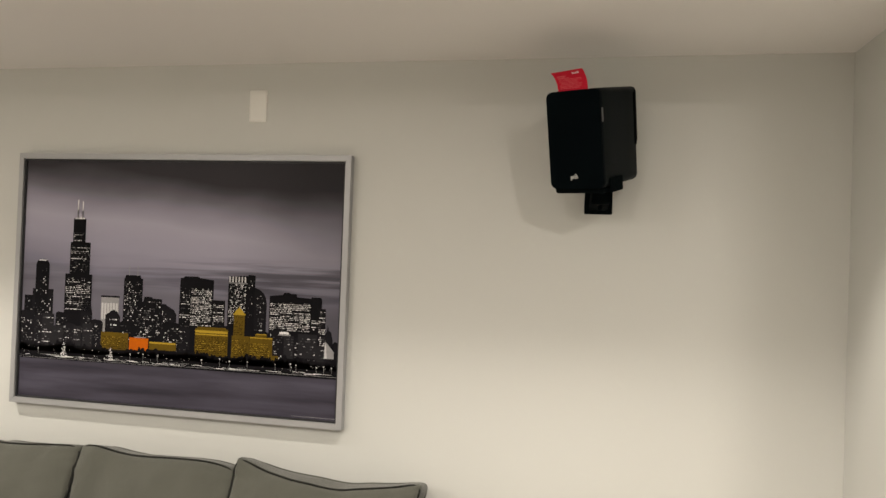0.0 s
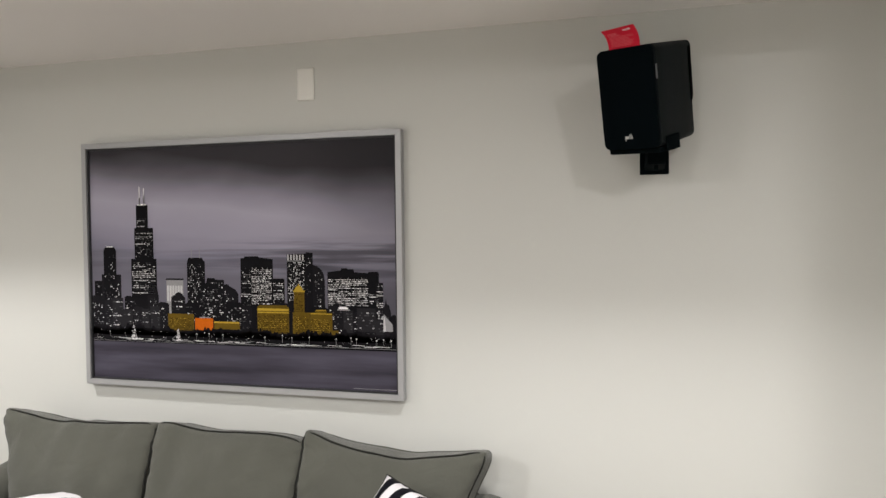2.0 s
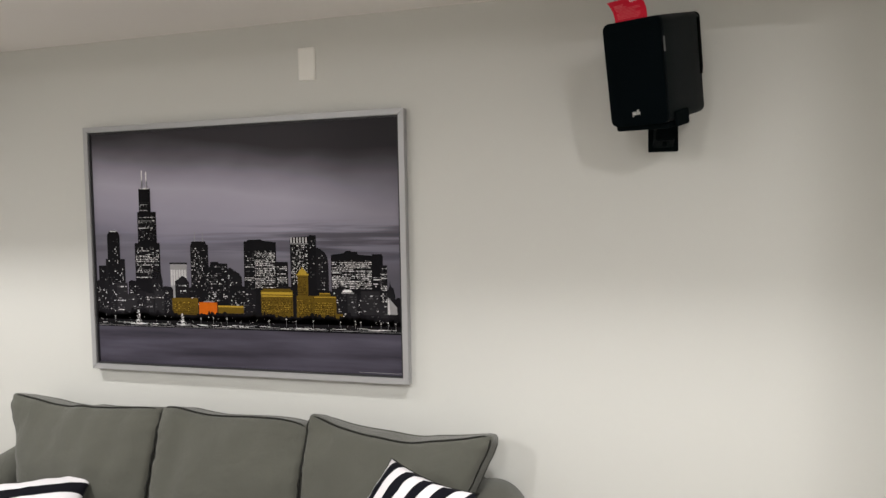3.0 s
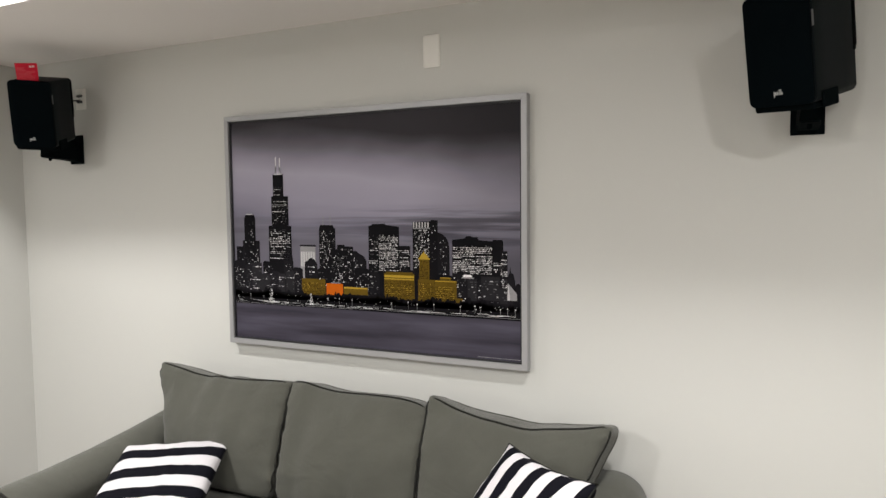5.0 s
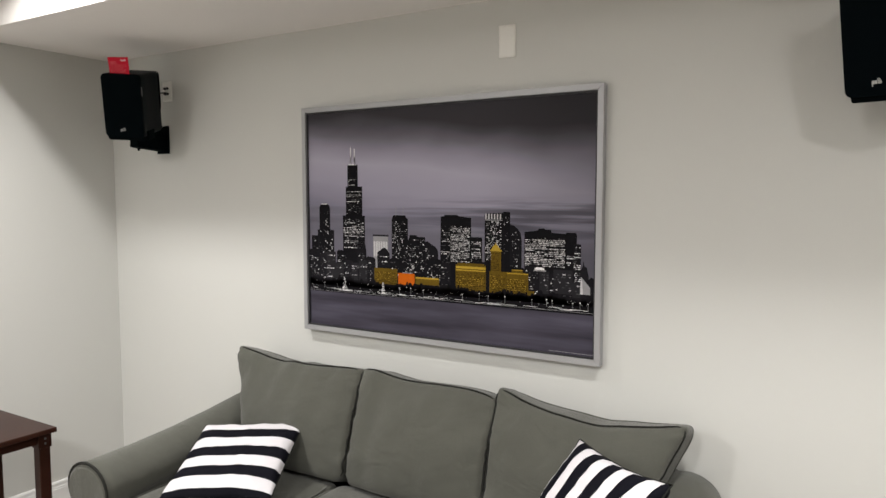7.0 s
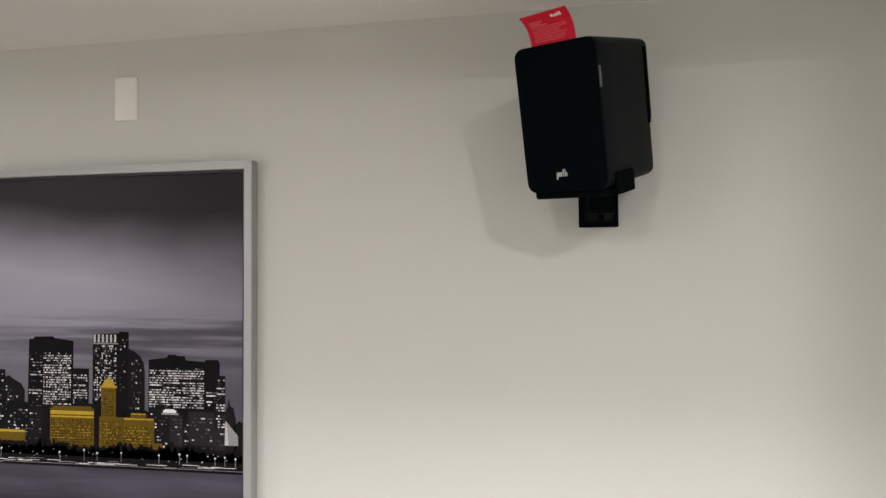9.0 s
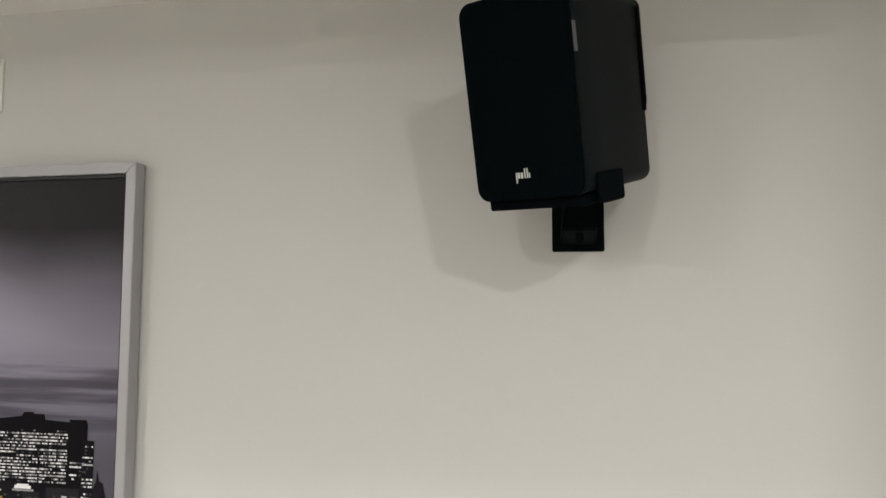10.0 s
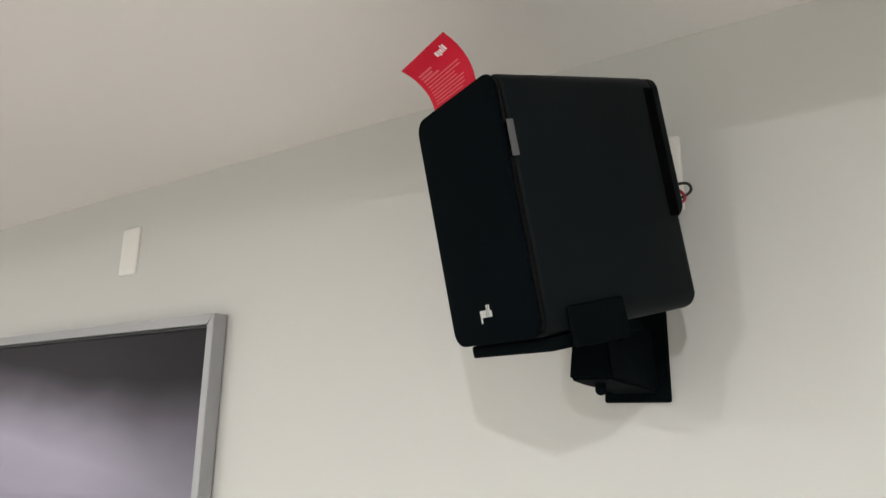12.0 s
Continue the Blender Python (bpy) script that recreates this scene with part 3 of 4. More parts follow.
    tower(2.02, -0.459, -0.369, 0.649, "k")
    tower(2.04, -0.449, -0.393, 0.743, "k")
    windows(2.1, -0.474, -0.359, 0.38, 0.515, 0.0048, 0.0072, 0.55, 0.52, 0.95, 0.36, True)
    windows(2.1, -0.456, -0.372, 0.530, 0.640, 0.0052, 0.0072, 0.22, 0.45, 0.9, 0.36, True)
    windows(2.1, -0.446, -0.396, 0.652, 0.690, 0.0050, 0.0075, 0.42, 0.55, 0.95, 0.36, True)
    tower(2.10, -0.400, -0.349, 0.432, "d", [(-0.349, 0.370), (-0.358, 0.412), (-0.374, 0.432), (-0.390, 0.428), (-0.400, 0.390)])
    windows(2.2, -0.397, -0.352, 0.26, 0.37, 0.0062, 0.0085, 0.10, 0.3)
    tower(2.00, -0.214, -0.132, 0.528, "k", [(-0.132, 0.514), (-0.140, 0.516), (-0.144, 0.528), (-0.206, 0.528), (-0.214, 0.510)])
    windows(2.1, -0.211, -0.135, 0.34, 0.505, 0.0058, 0.0078, 0.30, 0.45)
    tower(2.12, -0.167, -0.047, 0.447, "k", [(-0.047, 0.440), (-0.086, 0.441), (-0.090, 0.447), (-0.123, 0.447), (-0.127, 0.428), (-0.148, 0.424), (-0.152, 0.412), (-0.167, 0.410)])
    windows(2.2, -0.160, -0.050, 0.29, 0.405, 0.0060, 0.0082, 0.20, 0.45, 0.75, 0.40)
    windows(2.2, -0.122, -0.050, 0.405, 0.436, 0.0062, 0.0090, 0.14, 0.35, 0.75, 0.40)
    tower(2.06, -0.049, 0.016, 0.421, "d", [(0.016, 0.384), (0.004, 0.402), (-0.020, 0.414), (-0.034, 0.424), (-0.049, 0.420)])
    windows(2.1, -0.046, 0.012, 0.28, 0.40, 0.0068, 0.0090, 0.08, 0.35)
    tower(2.00, 0.024, 0.168, 0.527, "k", [(0.168, 0.522), (0.160, 0.523), (0.109, 0.529), (0.104, 0.534), (0.046, 0.533), (0.042, 0.527), (0.028, 0.526)])
    windows(2.1, 0.074, 0.165, 0.345, 0.492, 0.0046, 0.0066, 0.90, 0.62, 0.75, 0.46, True)
    windows(2.1, 0.028, 0.072, 0.33, 0.50, 0.0060, 0.0085, 0.20, 0.40, 0.9, 0.32, True)
    tower(2.06, 0.166, 0.217, 0.447, "k")
    windows(2.1, 0.168, 0.214, 0.35, 0.436, 0.0048, 0.0068, 0.62, 0.55, 0.8, 0.42, True)
    tower(2.00, 0.228, 0.337, 0.547, "k", [(0.337, 0.547), (0.310, 0.549), (0.306, 0.544), (0.228, 0.540)])
    windows(2.1, 0.231, 0.303, 0.36, 0.512, 0.0046, 0.0066, 0.52, 0.60, 0.7, 0.50)
    windows(2.1, 0.310, 0.334, 0.36, 0.530, 0.0060, 0.0085, 0.05, 0.3)
    panes["silver"] += [(2.1, rect(0.2305 + 0.0125 * k, 0.2365 + 0.0125 * k, 0.519, 0.540)) for k in range(6)]
    panes["pale"] += [(2.1, rect(0.229, 0.305, 0.514, 0.5175))]
    tower(2.06, 0.336, 0.386, 0.50, "d", [(0.386, 0.440), (0.382, 0.466), (0.372, 0.482), (0.356, 0.495), (0.336, 0.502)])
    windows(2.1, 0.339, 0.381, 0.33, 0.485, 0.0062, 0.0085, 0.14, 0.35)
    tower(2.00, 0.397, 0.566, 0.473, "k", [(0.566, 0.470), (0.506, 0.474), (0.503, 0.485), (0.480, 0.485), (0.476, 0.489), (0.455, 0.488), (0.450, 0.480), (0.397, 0.474)])
    windows(2.1, 0.399, 0.562, 0.346, 0.456, 0.0042, 0.0064, 0.88, 0.52, 0.95, 0.42, True)
    tower(2.06, 0.562, 0.604, 0.472, "k", [(0.604, 0.468), (0.600, 0.476), (0.562, 0.476)])
    windows(2.1, 0.565, 0.601, 0.33, 0.395, 0.0055, 0.0080, 0.35, 0.5, 0.9, 0.36, True)
    tower(2.10, 0.592, 0.620, 0.435, "d")
    windows(2.2, 0.594, 0.618, 0.29, 0.430, 0.0048, 0.0072, 0.50, 0.5, 0.9, 0.40, True)
    tower(2.08, 0.616, 0.650, 0.345, "m", [(0.650, 0.322), (0.643, 0.352), (0.634, 0.356), (0.630, 0.378), (0.627, 0.356), (0.616, 0.330)])
    tower(2.08, 0.645, w, 0.300, "d", [(w, 0.312), (0.660, 0.318), (0.645, 0.306)])
    for q in [rect(x - 0.0022, x + 0.0022, z0, z1) for x, z0, z1 in ((-0.431, 0.743, 0.817), (-0.410, 0.743, 0.811))] + [rect(-0.442, -0.399, 0.741, 0.746), rect(-0.433, -0.429, 0.745, 0.775), rect(-0.412, -0.408, 0.745, 0.775), rect(-0.598, -0.566, 0.5705, 0.5745)]:
        flat([q], 2.3, "printed_antenna", M_INKWHITE)
    for x in (-0.192, -0.156):
        flat([rect(x - 0.0013, x + 0.0013, 0.526, 0.566)], 2.3, "printed_antenna", M_INKPALE)
    # pale floodlit tower under a dark cornice
    flat([rect(-0.311, -0.233, 0.30, 0.442)], 2.30, "printed_pale_tower", M_INKPALE, "printed pale lit building")
    flat([rect(-0.309 + 0.0125 * k, -0.300 + 0.0125 * k, 0.352, 0.415) for k in range(6)], 2.35, "printed_strips", M_INKSILVER)
    flat([rect(-0.313, -0.231, 0.437, 0.444)], 2.4, "printed_roof", M_INKDARK)
    # middle distance: dark blocks with scattered lights, then paler fronts along the park
    for a, b, t, ink in ((-0.676, -0.610, 0.366, "d"), (-0.610, -0.560, 0.352, "m"), (-0.513, -0.455, 0.367, "k"), (-0.352, -0.300, 0.345, "d"), (-0.290, -0.225, 0.372, "d"), (-0.225, -0.170, 0.345, "k"), (-0.040, 0.030, 0.352, "k"), (0.016, 0.075, 0.338, "d"), (0.165, 0.235, 0.352, "d"), (0.322, 0.400, 0.338, "k"), (0.400, 0.460, 0.345, "d"), (-0.470, -0.420, 0.325, "m"), (0.500, 0.600, 0.322, "d"), (0.235, 0.330, 0.330, "k")):
        tower(3.0 + 0.02 * rng.random(), a, b, t, ink, [(b, t - 0.006), (b - 0.008, t), (a + 0.012, t + 0.004), (a, t - 0.003)])
        windows(3.1, a + 0.003, b - 0.003, 0.24, t - 0.010, 0.0062, 0.0085, 0.13, 0.42, 0.8, 0.36)
    tower(3.2, -0.277, -0.232, 0.388, "d", [(-0.232, 0.372), (-0.240, 0.384), (-0.254, 0.390), (-0.268, 0.384), (-0.277, 0.372)])
    windows(3.3, -0.275, -0.234, 0.315, 0.365, 0.0070, 0.0105, 0.40, 0.6, 0.85, 0.34, True)
    for a, b, t, z0 in ((-0.573, -0.519, 0.361, 0.235), (-0.520, -0.474, 0.315, 0.240), (-0.430, -0.395, 0.318, 0.24), (-0.390, -0.345, 0.330, 0.24), (0.460, 0.499, 0.329, 0.245), (0.515, 0.590, 0.339, 0.25), (0.590, 0.620, 0.300, 0.24)):
        flat([rect(a, b, z0, t)], 3.4, "printed_front", M_INKGREY)
        windows(3.5, a + 0.002, b - 0.002, z0 + 0.01, t - 0.006, 0.0065, 0.0095, 0.15, 0.22, 0.95, 0.34, True)
    panes["white"] += [(3.6, rect(0.441, 0.479, 0.334, 0.3405)), (3.6, rect(0.446, 0.474, 0.340, 0.3435))]
    panes["pale"] += [(3.6, rect(0.436, 0.486, 0.329, 0.3335)), (3.6, [(0.619, 0.254), (0.657, 0.254), (0.656, 0.280), (0.621, 0.319)])]
    panes["silver"] += [(3.7, [(0.619, 0.254), (0.630, 0.254), (0.626, 0.300), (0.621, 0.315)])]
    # the gold-tinted row
    gold = [(-0.306, -0.186, 0.302), (0.098, 0.234, 0.338), (0.106, 0.226, 0.344), (0.256, 0.300, 0.402), (0.250, 0.322, 0.318), (0.323, 0.415, 0.318), (0.345, 0.392, 0.328), (0.400, 0.440, 0.252)]
    for k, (a, b, t) in enumerate(gold):
        flat([rect(a, b, 0.235, t)], 4 + 0.02 * k, "printed_gold_building", M_INKGOLD, "printed gold-tinted building")
    bays = []
    for a, b, z0, z1 in ((-0.304, -0.188, 0.237, 0.294), (0.100, 0.232, 0.237, 0.309), (0.258, 0.298, 0.320, 0.396), (0.252, 0.320, 0.237, 0.312), (0.325, 0.413, 0.237, 0.300)):
        nx, nz = int((b - a) / 0.0050), int((z1 - z0) / 0.0072)
        for j in range(nz):
            for i in range(nx):
                if rng.random() < 0.92 - 0.45 * j / nz:
                    x, z = a + 0.0050 * i, z0 + 0.0072 * j
                    bays.append(rect(x + 0.0008, x + rng.uniform(0.0028, 0.0050), z + 0.0008, z + rng.uniform(0.0034, 0.0062)))
    flat(bays, 4.4, "printed_gold_shade", M_INKGOLDDARK, "printed unlit gold bays")["kind"] = "stuff"
    flat([rect(0.236, 0.249, 0.235, 0.350), rect(0.302, 0.308, 0.318, 0.380)], 4.5, "printed_gap", M_INKBLACK)
    flat([rect(-0.181, -0.099, 0.238, 0.286)], 4.2, "printed_orange_building", M_INKORANGE, "printed orange-lit building")
    flat([rect(-0.160, -0.110, 0.287, 0.2905)], 4.6, "printed_roof_light", M_INKPALE)
    flat([rect(-0.095, 0.020, 0.244, 0.273)], 4.2, "printed_gold_building", M_INKGOLD, "printed gold-tinted building")
    yellow = [rect(0.099, 0.233, 0.313, 0.3175), rect(0.099, 0.233, 0.3215, 0.331), rect(-0.094, 0.018, 0.268, 0.2745), rect(0.347, 0.390, 0.3265, 0.3295), rect(0.325, 0.413, 0.3125, 0.316), rect(0.253, 0.303, 0.396, 0.402),
              [(0.257, 0.402), (0.297, 0.402), (0.290, 0.414), (0.281, 0.421), (0.277, 0.430), (0.273, 0.421), (0.264, 0.414)]]
    for a, b, z0, z1, n in ((0.102, 0.230, 0.256, 0.304, 60), (0.326, 0.412, 0.250, 0.306, 70), (0.253, 0.320, 0.250, 0.310, 30), (-0.300, -0.190, 0.250, 0.296, 18)):
        for k in range(n):
            x, z = a + 0.0062 * rng.randrange(int((b - a) / 0.0062)), z0 + 0.0080 * rng.randrange(int((z1 - z0) / 0.0080))
            yellow.append(rect(x, x + 0.0034, z, z + 0.0026))
    flat(yellow, 4.7, "printed_yellow_light", M_INKYELLOW, "printed yellow lit storeys")["kind"] = "stuff"
    # trees of the lakeside park: many small ragged crowns
    trees = []
    x = -w
    while x < w:
        r, high = rng.uniform(0.006, 0.020), rng.uniform(0.022, 0.044) + 0.010 * math.sin(9 * x) * math.sin(23 * x)
        base = 0.208
        trees.append([(max(-w, min(w, x + r * math.cos(t) * (1 + 0.25 * math.sin(5 * t + x)))), base + max(0.004, high) * math.sin(t)) for t in [math.pi * k / 10 for k in range(11)]])
        x += r * 0.7
    flat(trees + [rect(-w, w, 0.180, 0.2085)], 5, "printed_treeline", M_INKBLACK, "printed black shoreline trees")
    shore, haze = [], []
    for k in range(90):
        a = rng.uniform(-w, w - 0.06)
        z = 0.1935 + rng.gauss(0, 0.0028)
        (shore if rng.random() < 0.45 else haze).append(rect(a, a + rng.uniform(0.012, 0.060), z, z + rng.uniform(0.0006, 0.0016)))
    haze += [rect(-w, -0.05, 0.1838, 0.1848), rect(-0.12, w, 0.1868, 0.1880)]
    # two floodlit trees
    for cx, high in ((-0.469, 0.056), (-0.262, 0.046)):
        for k in range(60):
            dz = rng.random() ** 1.3
            a, z, r = cx + rng.gauss(0, 0.0085 * (1.15 - dz)), 0.192 + high * dz, rng.uniform(0.0012, 0.0030)
            (shore if rng.random() < 0.6 else haze).append([(a + r * math.cos(t), z + r * math.sin(t)) for t in [math.pi / 3 * q for q in range(6)]])
    for k in range(60):
        a, z, r = rng.uniform(-w + 0.01, w - 0.01), 0.203 + 0.026 * rng.random(), rng.uniform(0.0009, 0.0022)
        (shore if rng.random() < 0.35 else haze).append([(a + r * math.cos(t), z + r * math.sin(t)) for t in [math.pi / 3 * q for q in range(6)]])
    # street lamps on their posts
    for a in (-0.585, -0.118, -0.056, -0.175, 0.130, 0.205, 0.245, 0.318, 0.430, 0.490, 0.512, 0.592, 0.620, 0.650):
        z = 0.222 + rng.uniform(-0.004, 0.005)
        shore.append([(a + 0.0025 * math.cos(t), z + 0.0025 * math.sin(t)) for t in [math.pi / 4 * q for q in range(8)]])
        haze.append(rect(a - 0.0006, a + 0.0006, 0.198, z))
    flat(shore, 6, "printed_shore_light", M_INKWHITE, "printed white street lights and car trails")["kind"] = "stuff"
    flat(haze, 5.8, "printed_dim_shore_light", M_INKPALE, "printed dimmer lights along the shore")["kind"] = "stuff"
    for name, mat, tone in (("printed_window", M_INKWHITE, "white"), ("printed_window", M_INKSILVER, "silver"), ("printed_dim_window", M_INKPALE, "pale"), ("printed_dim_window", M_INKDIM, "dim")):
        bm = bmesh.new()
        for layer, q in panes[tone]:
            bm.faces.new([bm.verts.new((x, Y - 0.0003 * layer, z)) for x, z in q])
        part(name, bm, mat, canvas, "printed lit windows")["kind"] = "stuff"
    flat([rect(0.50, 0.672, 0.0352, 0.0366)], 4, "printed_caption", M_INKPALE, "thin pale caption line")


picture()


# ---- wall plates ----
def wall_plate(label, x, z, w=0.072, h=0.118, screws=True, sockets=False):
    top = thing("wall_plate", label, "wall plate", pose(x, 0, z))
    part("cover", rounded(w, 0.012, h, 0.0045, (8, 4, 8)), M_PLATE, top, smooth=True)
    if screws:
        for zz in (-0.042, 0.042):
            part("screw", rod((0, -0.0055, zz), (0, -0.0068, zz), 0.0033), M_PLATE, top)
    if sockets:
        for sx in (-1, 1):
            for zz in (-0.014, 0.014):
                post = part("socket", rod((sx * 0.010, -0.005, zz), (sx * 0.010, -0.016, zz), 0.0065), M_CABLE, top, "black binding post for the speaker wire", smooth=False)
                part("socket_cap", rod((sx * 0.010, -0.016, zz), (sx * 0.010, -0.0175, zz), 0.0035), M_GREYPLASTIC, post)
    return top


wall_plate("blank white plastic wall plate above the picture", 0.3095, 2.190, 0.072, 0.122, False)


# ---- loudspeakers ----
SPK_W, SPK_D, SPK_H = 0.182, 0.246, 0.297


def loudspeaker(label, m):
    top = thing("loudspeaker", label, "speaker", m, "surround loudspeakers")
    hw, hd, hh = SPK_W / 2, SPK_D / 2, SPK_H / 2

    part("cabinet", slab(SPK_W, SPK_H, 0.020, -hd + 0.0105, hd, 0.004, taper=0.001, rear=0.013), M_BLACKBOX, top, smooth=True)

    g = part("grille", slab(SPK_W - 0.001, SPK_H - 0.001, 0.020, -0.010, -0.003, 0.003), M_CLOTH, top, "black cloth grille with round corners", smooth=True, m=pose(0, -hd + 0.008, 0))
    # small silver mark: plain upright bars
    bm = bmesh.new()
    for x0, x1, z0, z1 in ((-0.0130, -0.0112, -0.0105, 0.0045), (-0.0098, -0.0066, -0.0040, 0.0045), (-0.0046, -0.0012, -0.0040, 0.0045), (0.0014, 0.0030, -0.0040, 0.0105), (0.0056, 0.0072, -0.0040, 0.0105), (0.0088, 0.0106, -0.0040, 0.0035)):
        box(x0, x1, -0.001, 0.001, z0, z1, bm=bm)
    part("maker_mark", bm, M_SILVER, g, "small silver emblem", m=pose(-0.004, -0.0102, -hh + 0.036))
    part("seam", slab(SPK_W - 0.007, SPK_H - 0.007, 0.017, -hd + 0.0045, -hd + 0.0155, 0.001), M_PIANO, top, "glossy black baffle edge", smooth=True)
    part("side_tab", box(hw - 0.001, hw + 0.0010, -hd + 0.0072, -hd + 0.0158, hh - 0.099, hh - 0.058, 0.0005), M_GREYPLASTIC, top, "small grey label on the side")
    part("port_plate", slab(SPK_W * 0.97, SPK_H * 0.62, 0.018, -0.010, 0.008, 0.006), M_BLACKBOX, top, "rear port cover", smooth=True, m=pose(0, hd + 0.002, SPK_H * 0.19 - 0.001))
    for s in (-1, 1):
        # no recess is cut: a black strip paints the slot's shade
        part("port_slot", box(s * 0.0895 - 0.002, s * 0.0895 + 0.002, hd - 0.021, hd - 0.006, -0.035, hh - 0.020, 0.001), M_SLOT, top, "port slot, its inner shade drawn as a black strip")
    return top


def speaker_mount(label, wx, wz, m):
    """Side-clamp wall bracket: wall plate, arm, tray under the loudspeaker, two jaws."""
    top = thing("speaker_mount", label, "bracket", pose(wx, 0, wz), "loudspeaker wall mounts")
    inv = Matrix.Translation((-wx, 0, -wz))
    part("wall_plate", box(-0.047, 0.047, -0.010, -0.0005, -0.072, 0.072, 0.003), M_STEEL, top)
    local = inv @ m
    zb = -SPK_H / 2
    tray = part("tray", box(-0.082, 0.082, -0.108, -0.061, zb - 0.016, zb - 0.001, 0.003), M_STEEL, top, m=local)
    part("tray_bar", box(-0.022, 0.022, -0.062, 0.085, zb - 0.018, zb - 0.001, 0.003), M_STEEL, tray)
    part("cross_bar", box(-0.094, 0.094, -0.060, -0.002, zb - 0.0175, zb - 0.0015, 0.003), M_STEEL, tray)
    for s in (-1, 1):
        part("jaw", box(s * 0.0935 - 0.004, s * 0.0935 + 0.004, -0.086, -0.006, zb - 0.016, zb + 0.029, 0.003), M_STEEL, tray, "upright clamp jaw")
    # arm from the plate to the pivot under the tray
    pivot = local @ Vector((0, 0.03, zb - 0.018))
    foot = Vector((0, -0.012, -0.02))
    d = (pivot - foot)
    d.z = 0
    d.normalize()
    side = Vector((-d.y, d.x, 0))
    bm = bmesh.new()
    rows = [(foot, 0.034, 0.040, 0.050), (foot + 0.45 * (Vector((pivot.x, pivot.y, 0)) - Vector((foot.x, foot.y, 0))), 0.031, 0.036, 0.058), (Vector((pivot.x, pivot.y, foot.z)) - 0.01 * d, 0.030, 0.034, pivot.z - foot.z - 0.001), (Vector((pivot.x, pivot.y, foot.z)) + 0.035 * d, 0.028, 0.031, pivot.z - foot.z - 0.004)]
    rings = [[bm.verts.new(p + side * a + Vector((0, 0, b))) for a, b in ((-w, -lo), (w, -lo), (w * 0.8, hi), (-w * 0.8, hi))] for p, w, lo, hi in rows]
    for a, b in zip(rings, rings[1:]):
        for q in range(4):
            bm.faces.new((a[q], a[(q + 1) % 4], b[(q + 1) % 4], b[q]))
    bm.faces.new(rings[0])
    bm.faces.new(rings[-1])
    bmesh.ops.bevel(bm, geom=bm.edges[:], offset=0.004, segments=2, affect="EDGES")
    part("arm", bm, M_STEEL, top)
    b0 = Vector((pivot.x, pivot.y, foot.z))
    bolt = part("bolt", rod(b0 + Vector((0, 0, -0.039)), b0 + Vector((0, 0, 0.02)), 0.0065), M_STEEL, top)
    bm = bmesh.new()
    bmesh.ops.create_uvsphere(bm, u_segments=12, v_segments=8, radius=0.0075, matrix=Matrix.Translation(b0 + Vector((0, 0, -0.041))))
    part("bolt_cap", bm, M_STEEL, bolt, smooth=True)
    return top


def leaflet(label, m, lean, width=0.092, height=0.092):
    """A printed card stuck in behind the grille, bent forward by lean."""
    top = thing("leaflet", label, "leaflet", m, "cards on the loudspeakers")

    def at(x, s, off=0.0):
        t = s / height
        y = -lean * height * t * abs(t) + 0.06 * x * t
        return Vector((x, y - off, s * (1 - 0.35 * lean * t) + 0.05 * x * t))

    def strip(x0, x1, s0, s1, off, k=8):
        bm = bmesh.new()
        for side in (0, 1):
            o = off - 0.0006 * side
            rows = [[bm.verts.new(at(x, s0 + (s1 - s0) * i / k, o)) for x in (x0, x1)] for i in range(k + 1)]
            for a, b in zip(rows, rows[1:]):
                bm.faces.new((a[0], a[1], b[1], b[0]))
        return bm
    part("card", strip(-width / 2, width / 2, -0.01, height, 0), M_RED, top, smooth=True)
    k = height / 0.092
    for x0, x1, s0, s1 in ((0.012, 0.0165, 0.070, 0.078), (0.018, 0.0205, 0.068, 0.077), (0.022, 0.0255, 0.070, 0.077), (0.027, 0.0285, 0.070, 0.0815), (0.030, 0.0335, 0.070, 0.080)):
        part("emblem", strip(x0, x1, s0 * k, s1 * k, 0.0007, 2), M_WHITEINK, top, "small white emblem bars")
    rng = random.Random(2)
    for i in range(11):
        s = (0.064 - 0.0058 * i) * k
        part("text_line", strip(-0.040, (-0.010, -0.014, -0.004)[i] if i < 3 else rng.uniform(0.018, 0.036), s, s + (0.0022 if i < 3 else 0.0013), 0.0007, 2), M_PINK, top, "pale line of unreadable print")
    return top


RIGHT = pose(1.558, -0.211, 2.038, 13.4, 1.9, -28.3)
LEFT = pose(-1.600, -0.250, 2.061, 14.0, 2.6, 33.0)
loudspeaker("black bookshelf loudspeaker clamped high on the wall, turned inwards", RIGHT)
loudspeaker("black bookshelf loudspeaker clamped high in the room's corner", LEFT)
speaker_mount("black steel side-clamp speaker bracket screwed to the wall", 1.584, 1.880, RIGHT)
speaker_mount("black steel side-clamp speaker bracket near the corner", -1.705, 1.902, LEFT)
leaflet("red printed card standing bent on the loudspeaker", RIGHT @ pose(0.0, -0.117, SPK_H / 2 + 0.002), 0.52, 0.100, 0.067)
leaflet("red printed card standing upright on the loudspeaker", LEFT @ pose(-0.008, -0.104, SPK_H / 2), 0.1, 0.092, 0.078)

wall_plate("white plastic speaker wire plate with cables behind the loudspeaker", 1.631, 2.135, 0.072, 0.118)
wall_plate("white plastic speaker wire plate beside the loudspeaker", -1.664, 2.153, 0.072, 0.104, True, True)


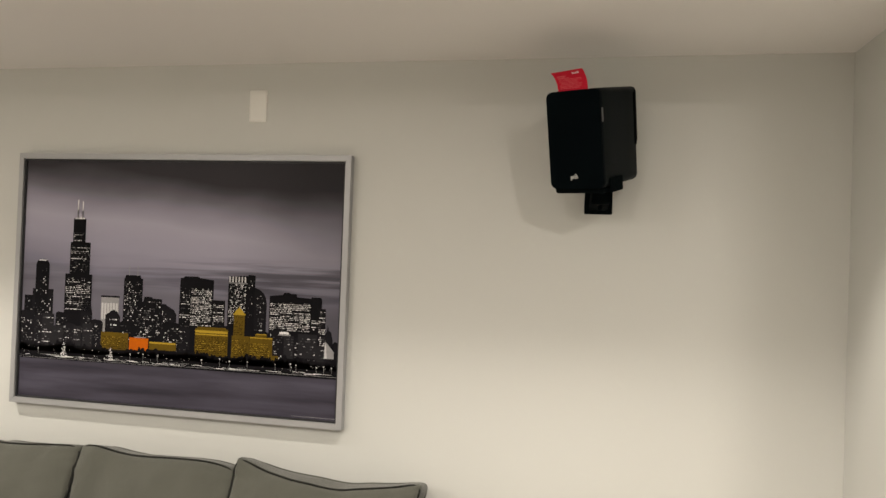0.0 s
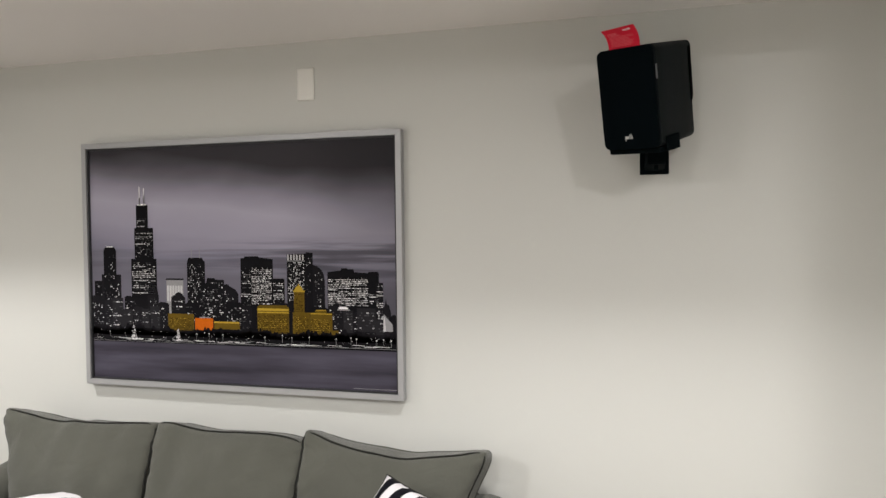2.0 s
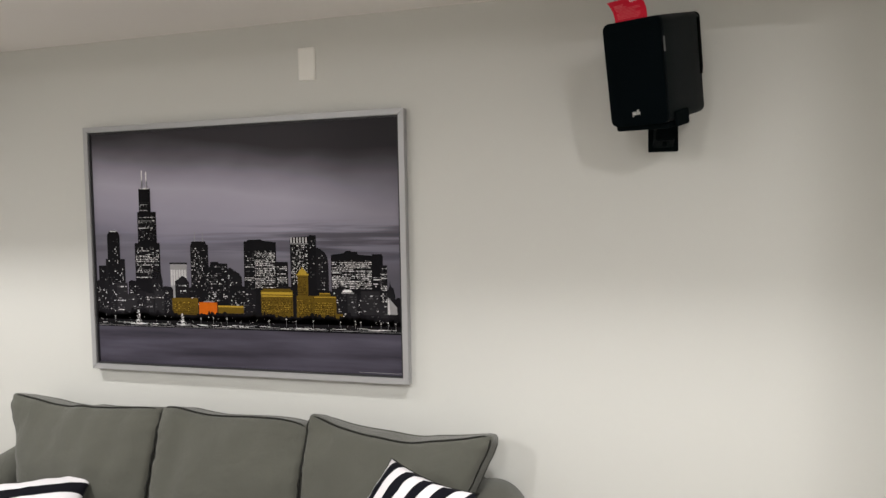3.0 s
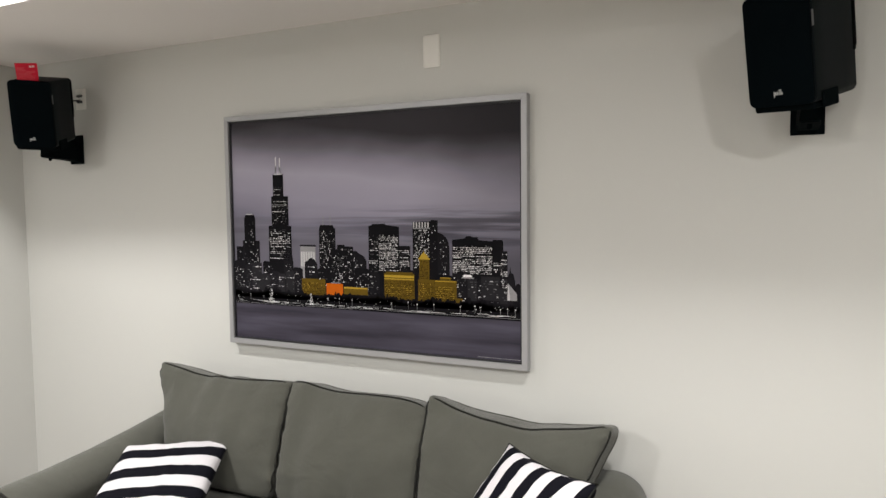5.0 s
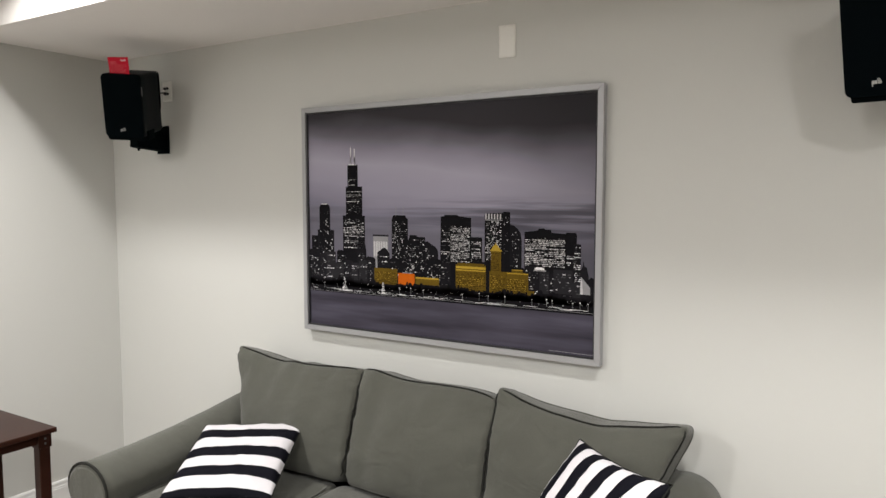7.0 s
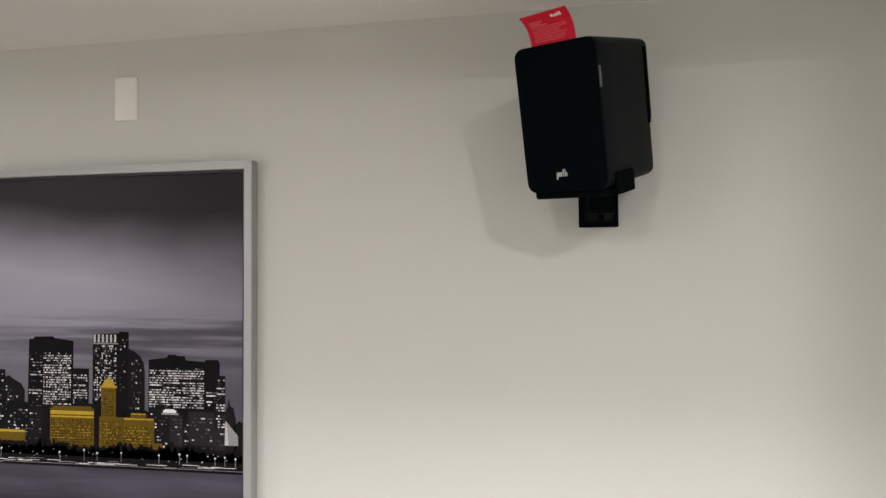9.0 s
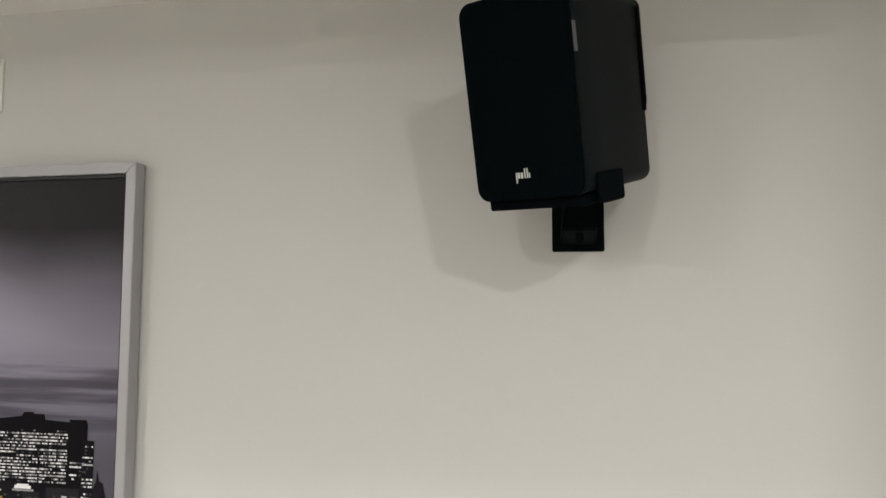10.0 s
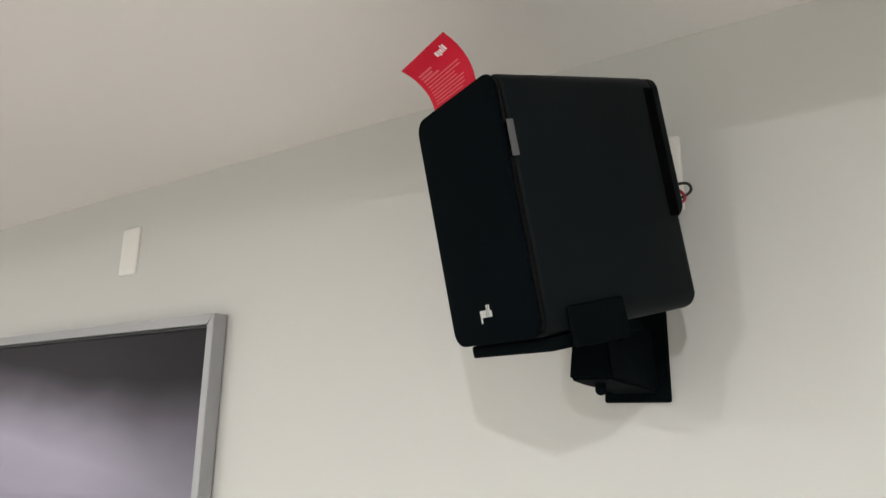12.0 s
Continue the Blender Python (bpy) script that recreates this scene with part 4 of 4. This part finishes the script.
def cable(label, points, r, mat):
    k = []
    pts = [Vector(p) for p in points]
    for i in range(len(pts) - 1):
        p0, p1, p2, p3 = pts[max(0, i - 1)], pts[i], pts[i + 1], pts[min(len(pts) - 1, i + 2)]
        for s in range(8):
            t = s / 8
            k.append(0.5 * ((2 * p1) + (p2 - p0) * t + (2 * p0 - 5 * p1 + 4 * p2 - p3) * t * t + (3 * p1 - p0 - 3 * p2 + p3) * t ** 3))
    k.append(pts[-1])
    ob = new("cable", mesh_of("cable", tube(k, r, sides=6), mat, True))
    return tagged(ob, label, "cable")


cable("black speaker wire looped behind the loudspeaker", [(1.640, -0.007, 2.115), (1.678, -0.030, 2.108), (1.683, -0.035, 2.092), (1.655, -0.05, 2.078), (1.60, -0.09, 2.07)], 0.0022, M_CABLE)
cable("red speaker wire looped behind the loudspeaker", [(1.640, -0.007, 2.105), (1.668, -0.035, 2.098), (1.676, -0.04, 2.080), (1.645, -0.05, 2.068), (1.60, -0.09, 2.065)], 0.0022, M_CABLERED)
cable("black speaker wire from the wall plate", [(-1.668, -0.007, 2.148), (-1.68, -0.04, 2.14), (-1.69, -0.08, 2.13), (-1.68, -0.12, 2.11)], 0.003, M_CABLE)
cable("thin grey cord hanging to the floor by the baseboard", [(XL + 0.01, -1.02, 0.40), (XL + 0.03, -0.92, 0.22), (XL + 0.03, -0.80, 0.13), (XL + 0.03, -0.62, 0.05), (XL + 0.04, -0.5, FLOOR_Z + 0.004)], 0.003, M_CABLEGREY)


def game_controller():
    top = thing("game_controller", "small glossy black handheld controller lying before the pillow", "controller", pose(-0.43, -0.745, 0.478, 0, 0, 25))

    def grip(co):
        return Vector((co.x, co.y - 0.25 * abs(co.x), co.z - 0.1 * abs(co.x)))
    part("body", rounded(0.14, 0.07, 0.04, 0.018, (14, 8, 6), grip), M_GLOSS, top, smooth=True)
    for s in (-1, 1):
        bm = bmesh.new()
        bmesh.ops.create_uvsphere(bm, u_segments=14, v_segments=8, radius=0.011)
        part("thumbstick", bm, M_GLOSS, top, smooth=True, m=pose(0.03 * s, -0.012, 0.026))


game_controller()
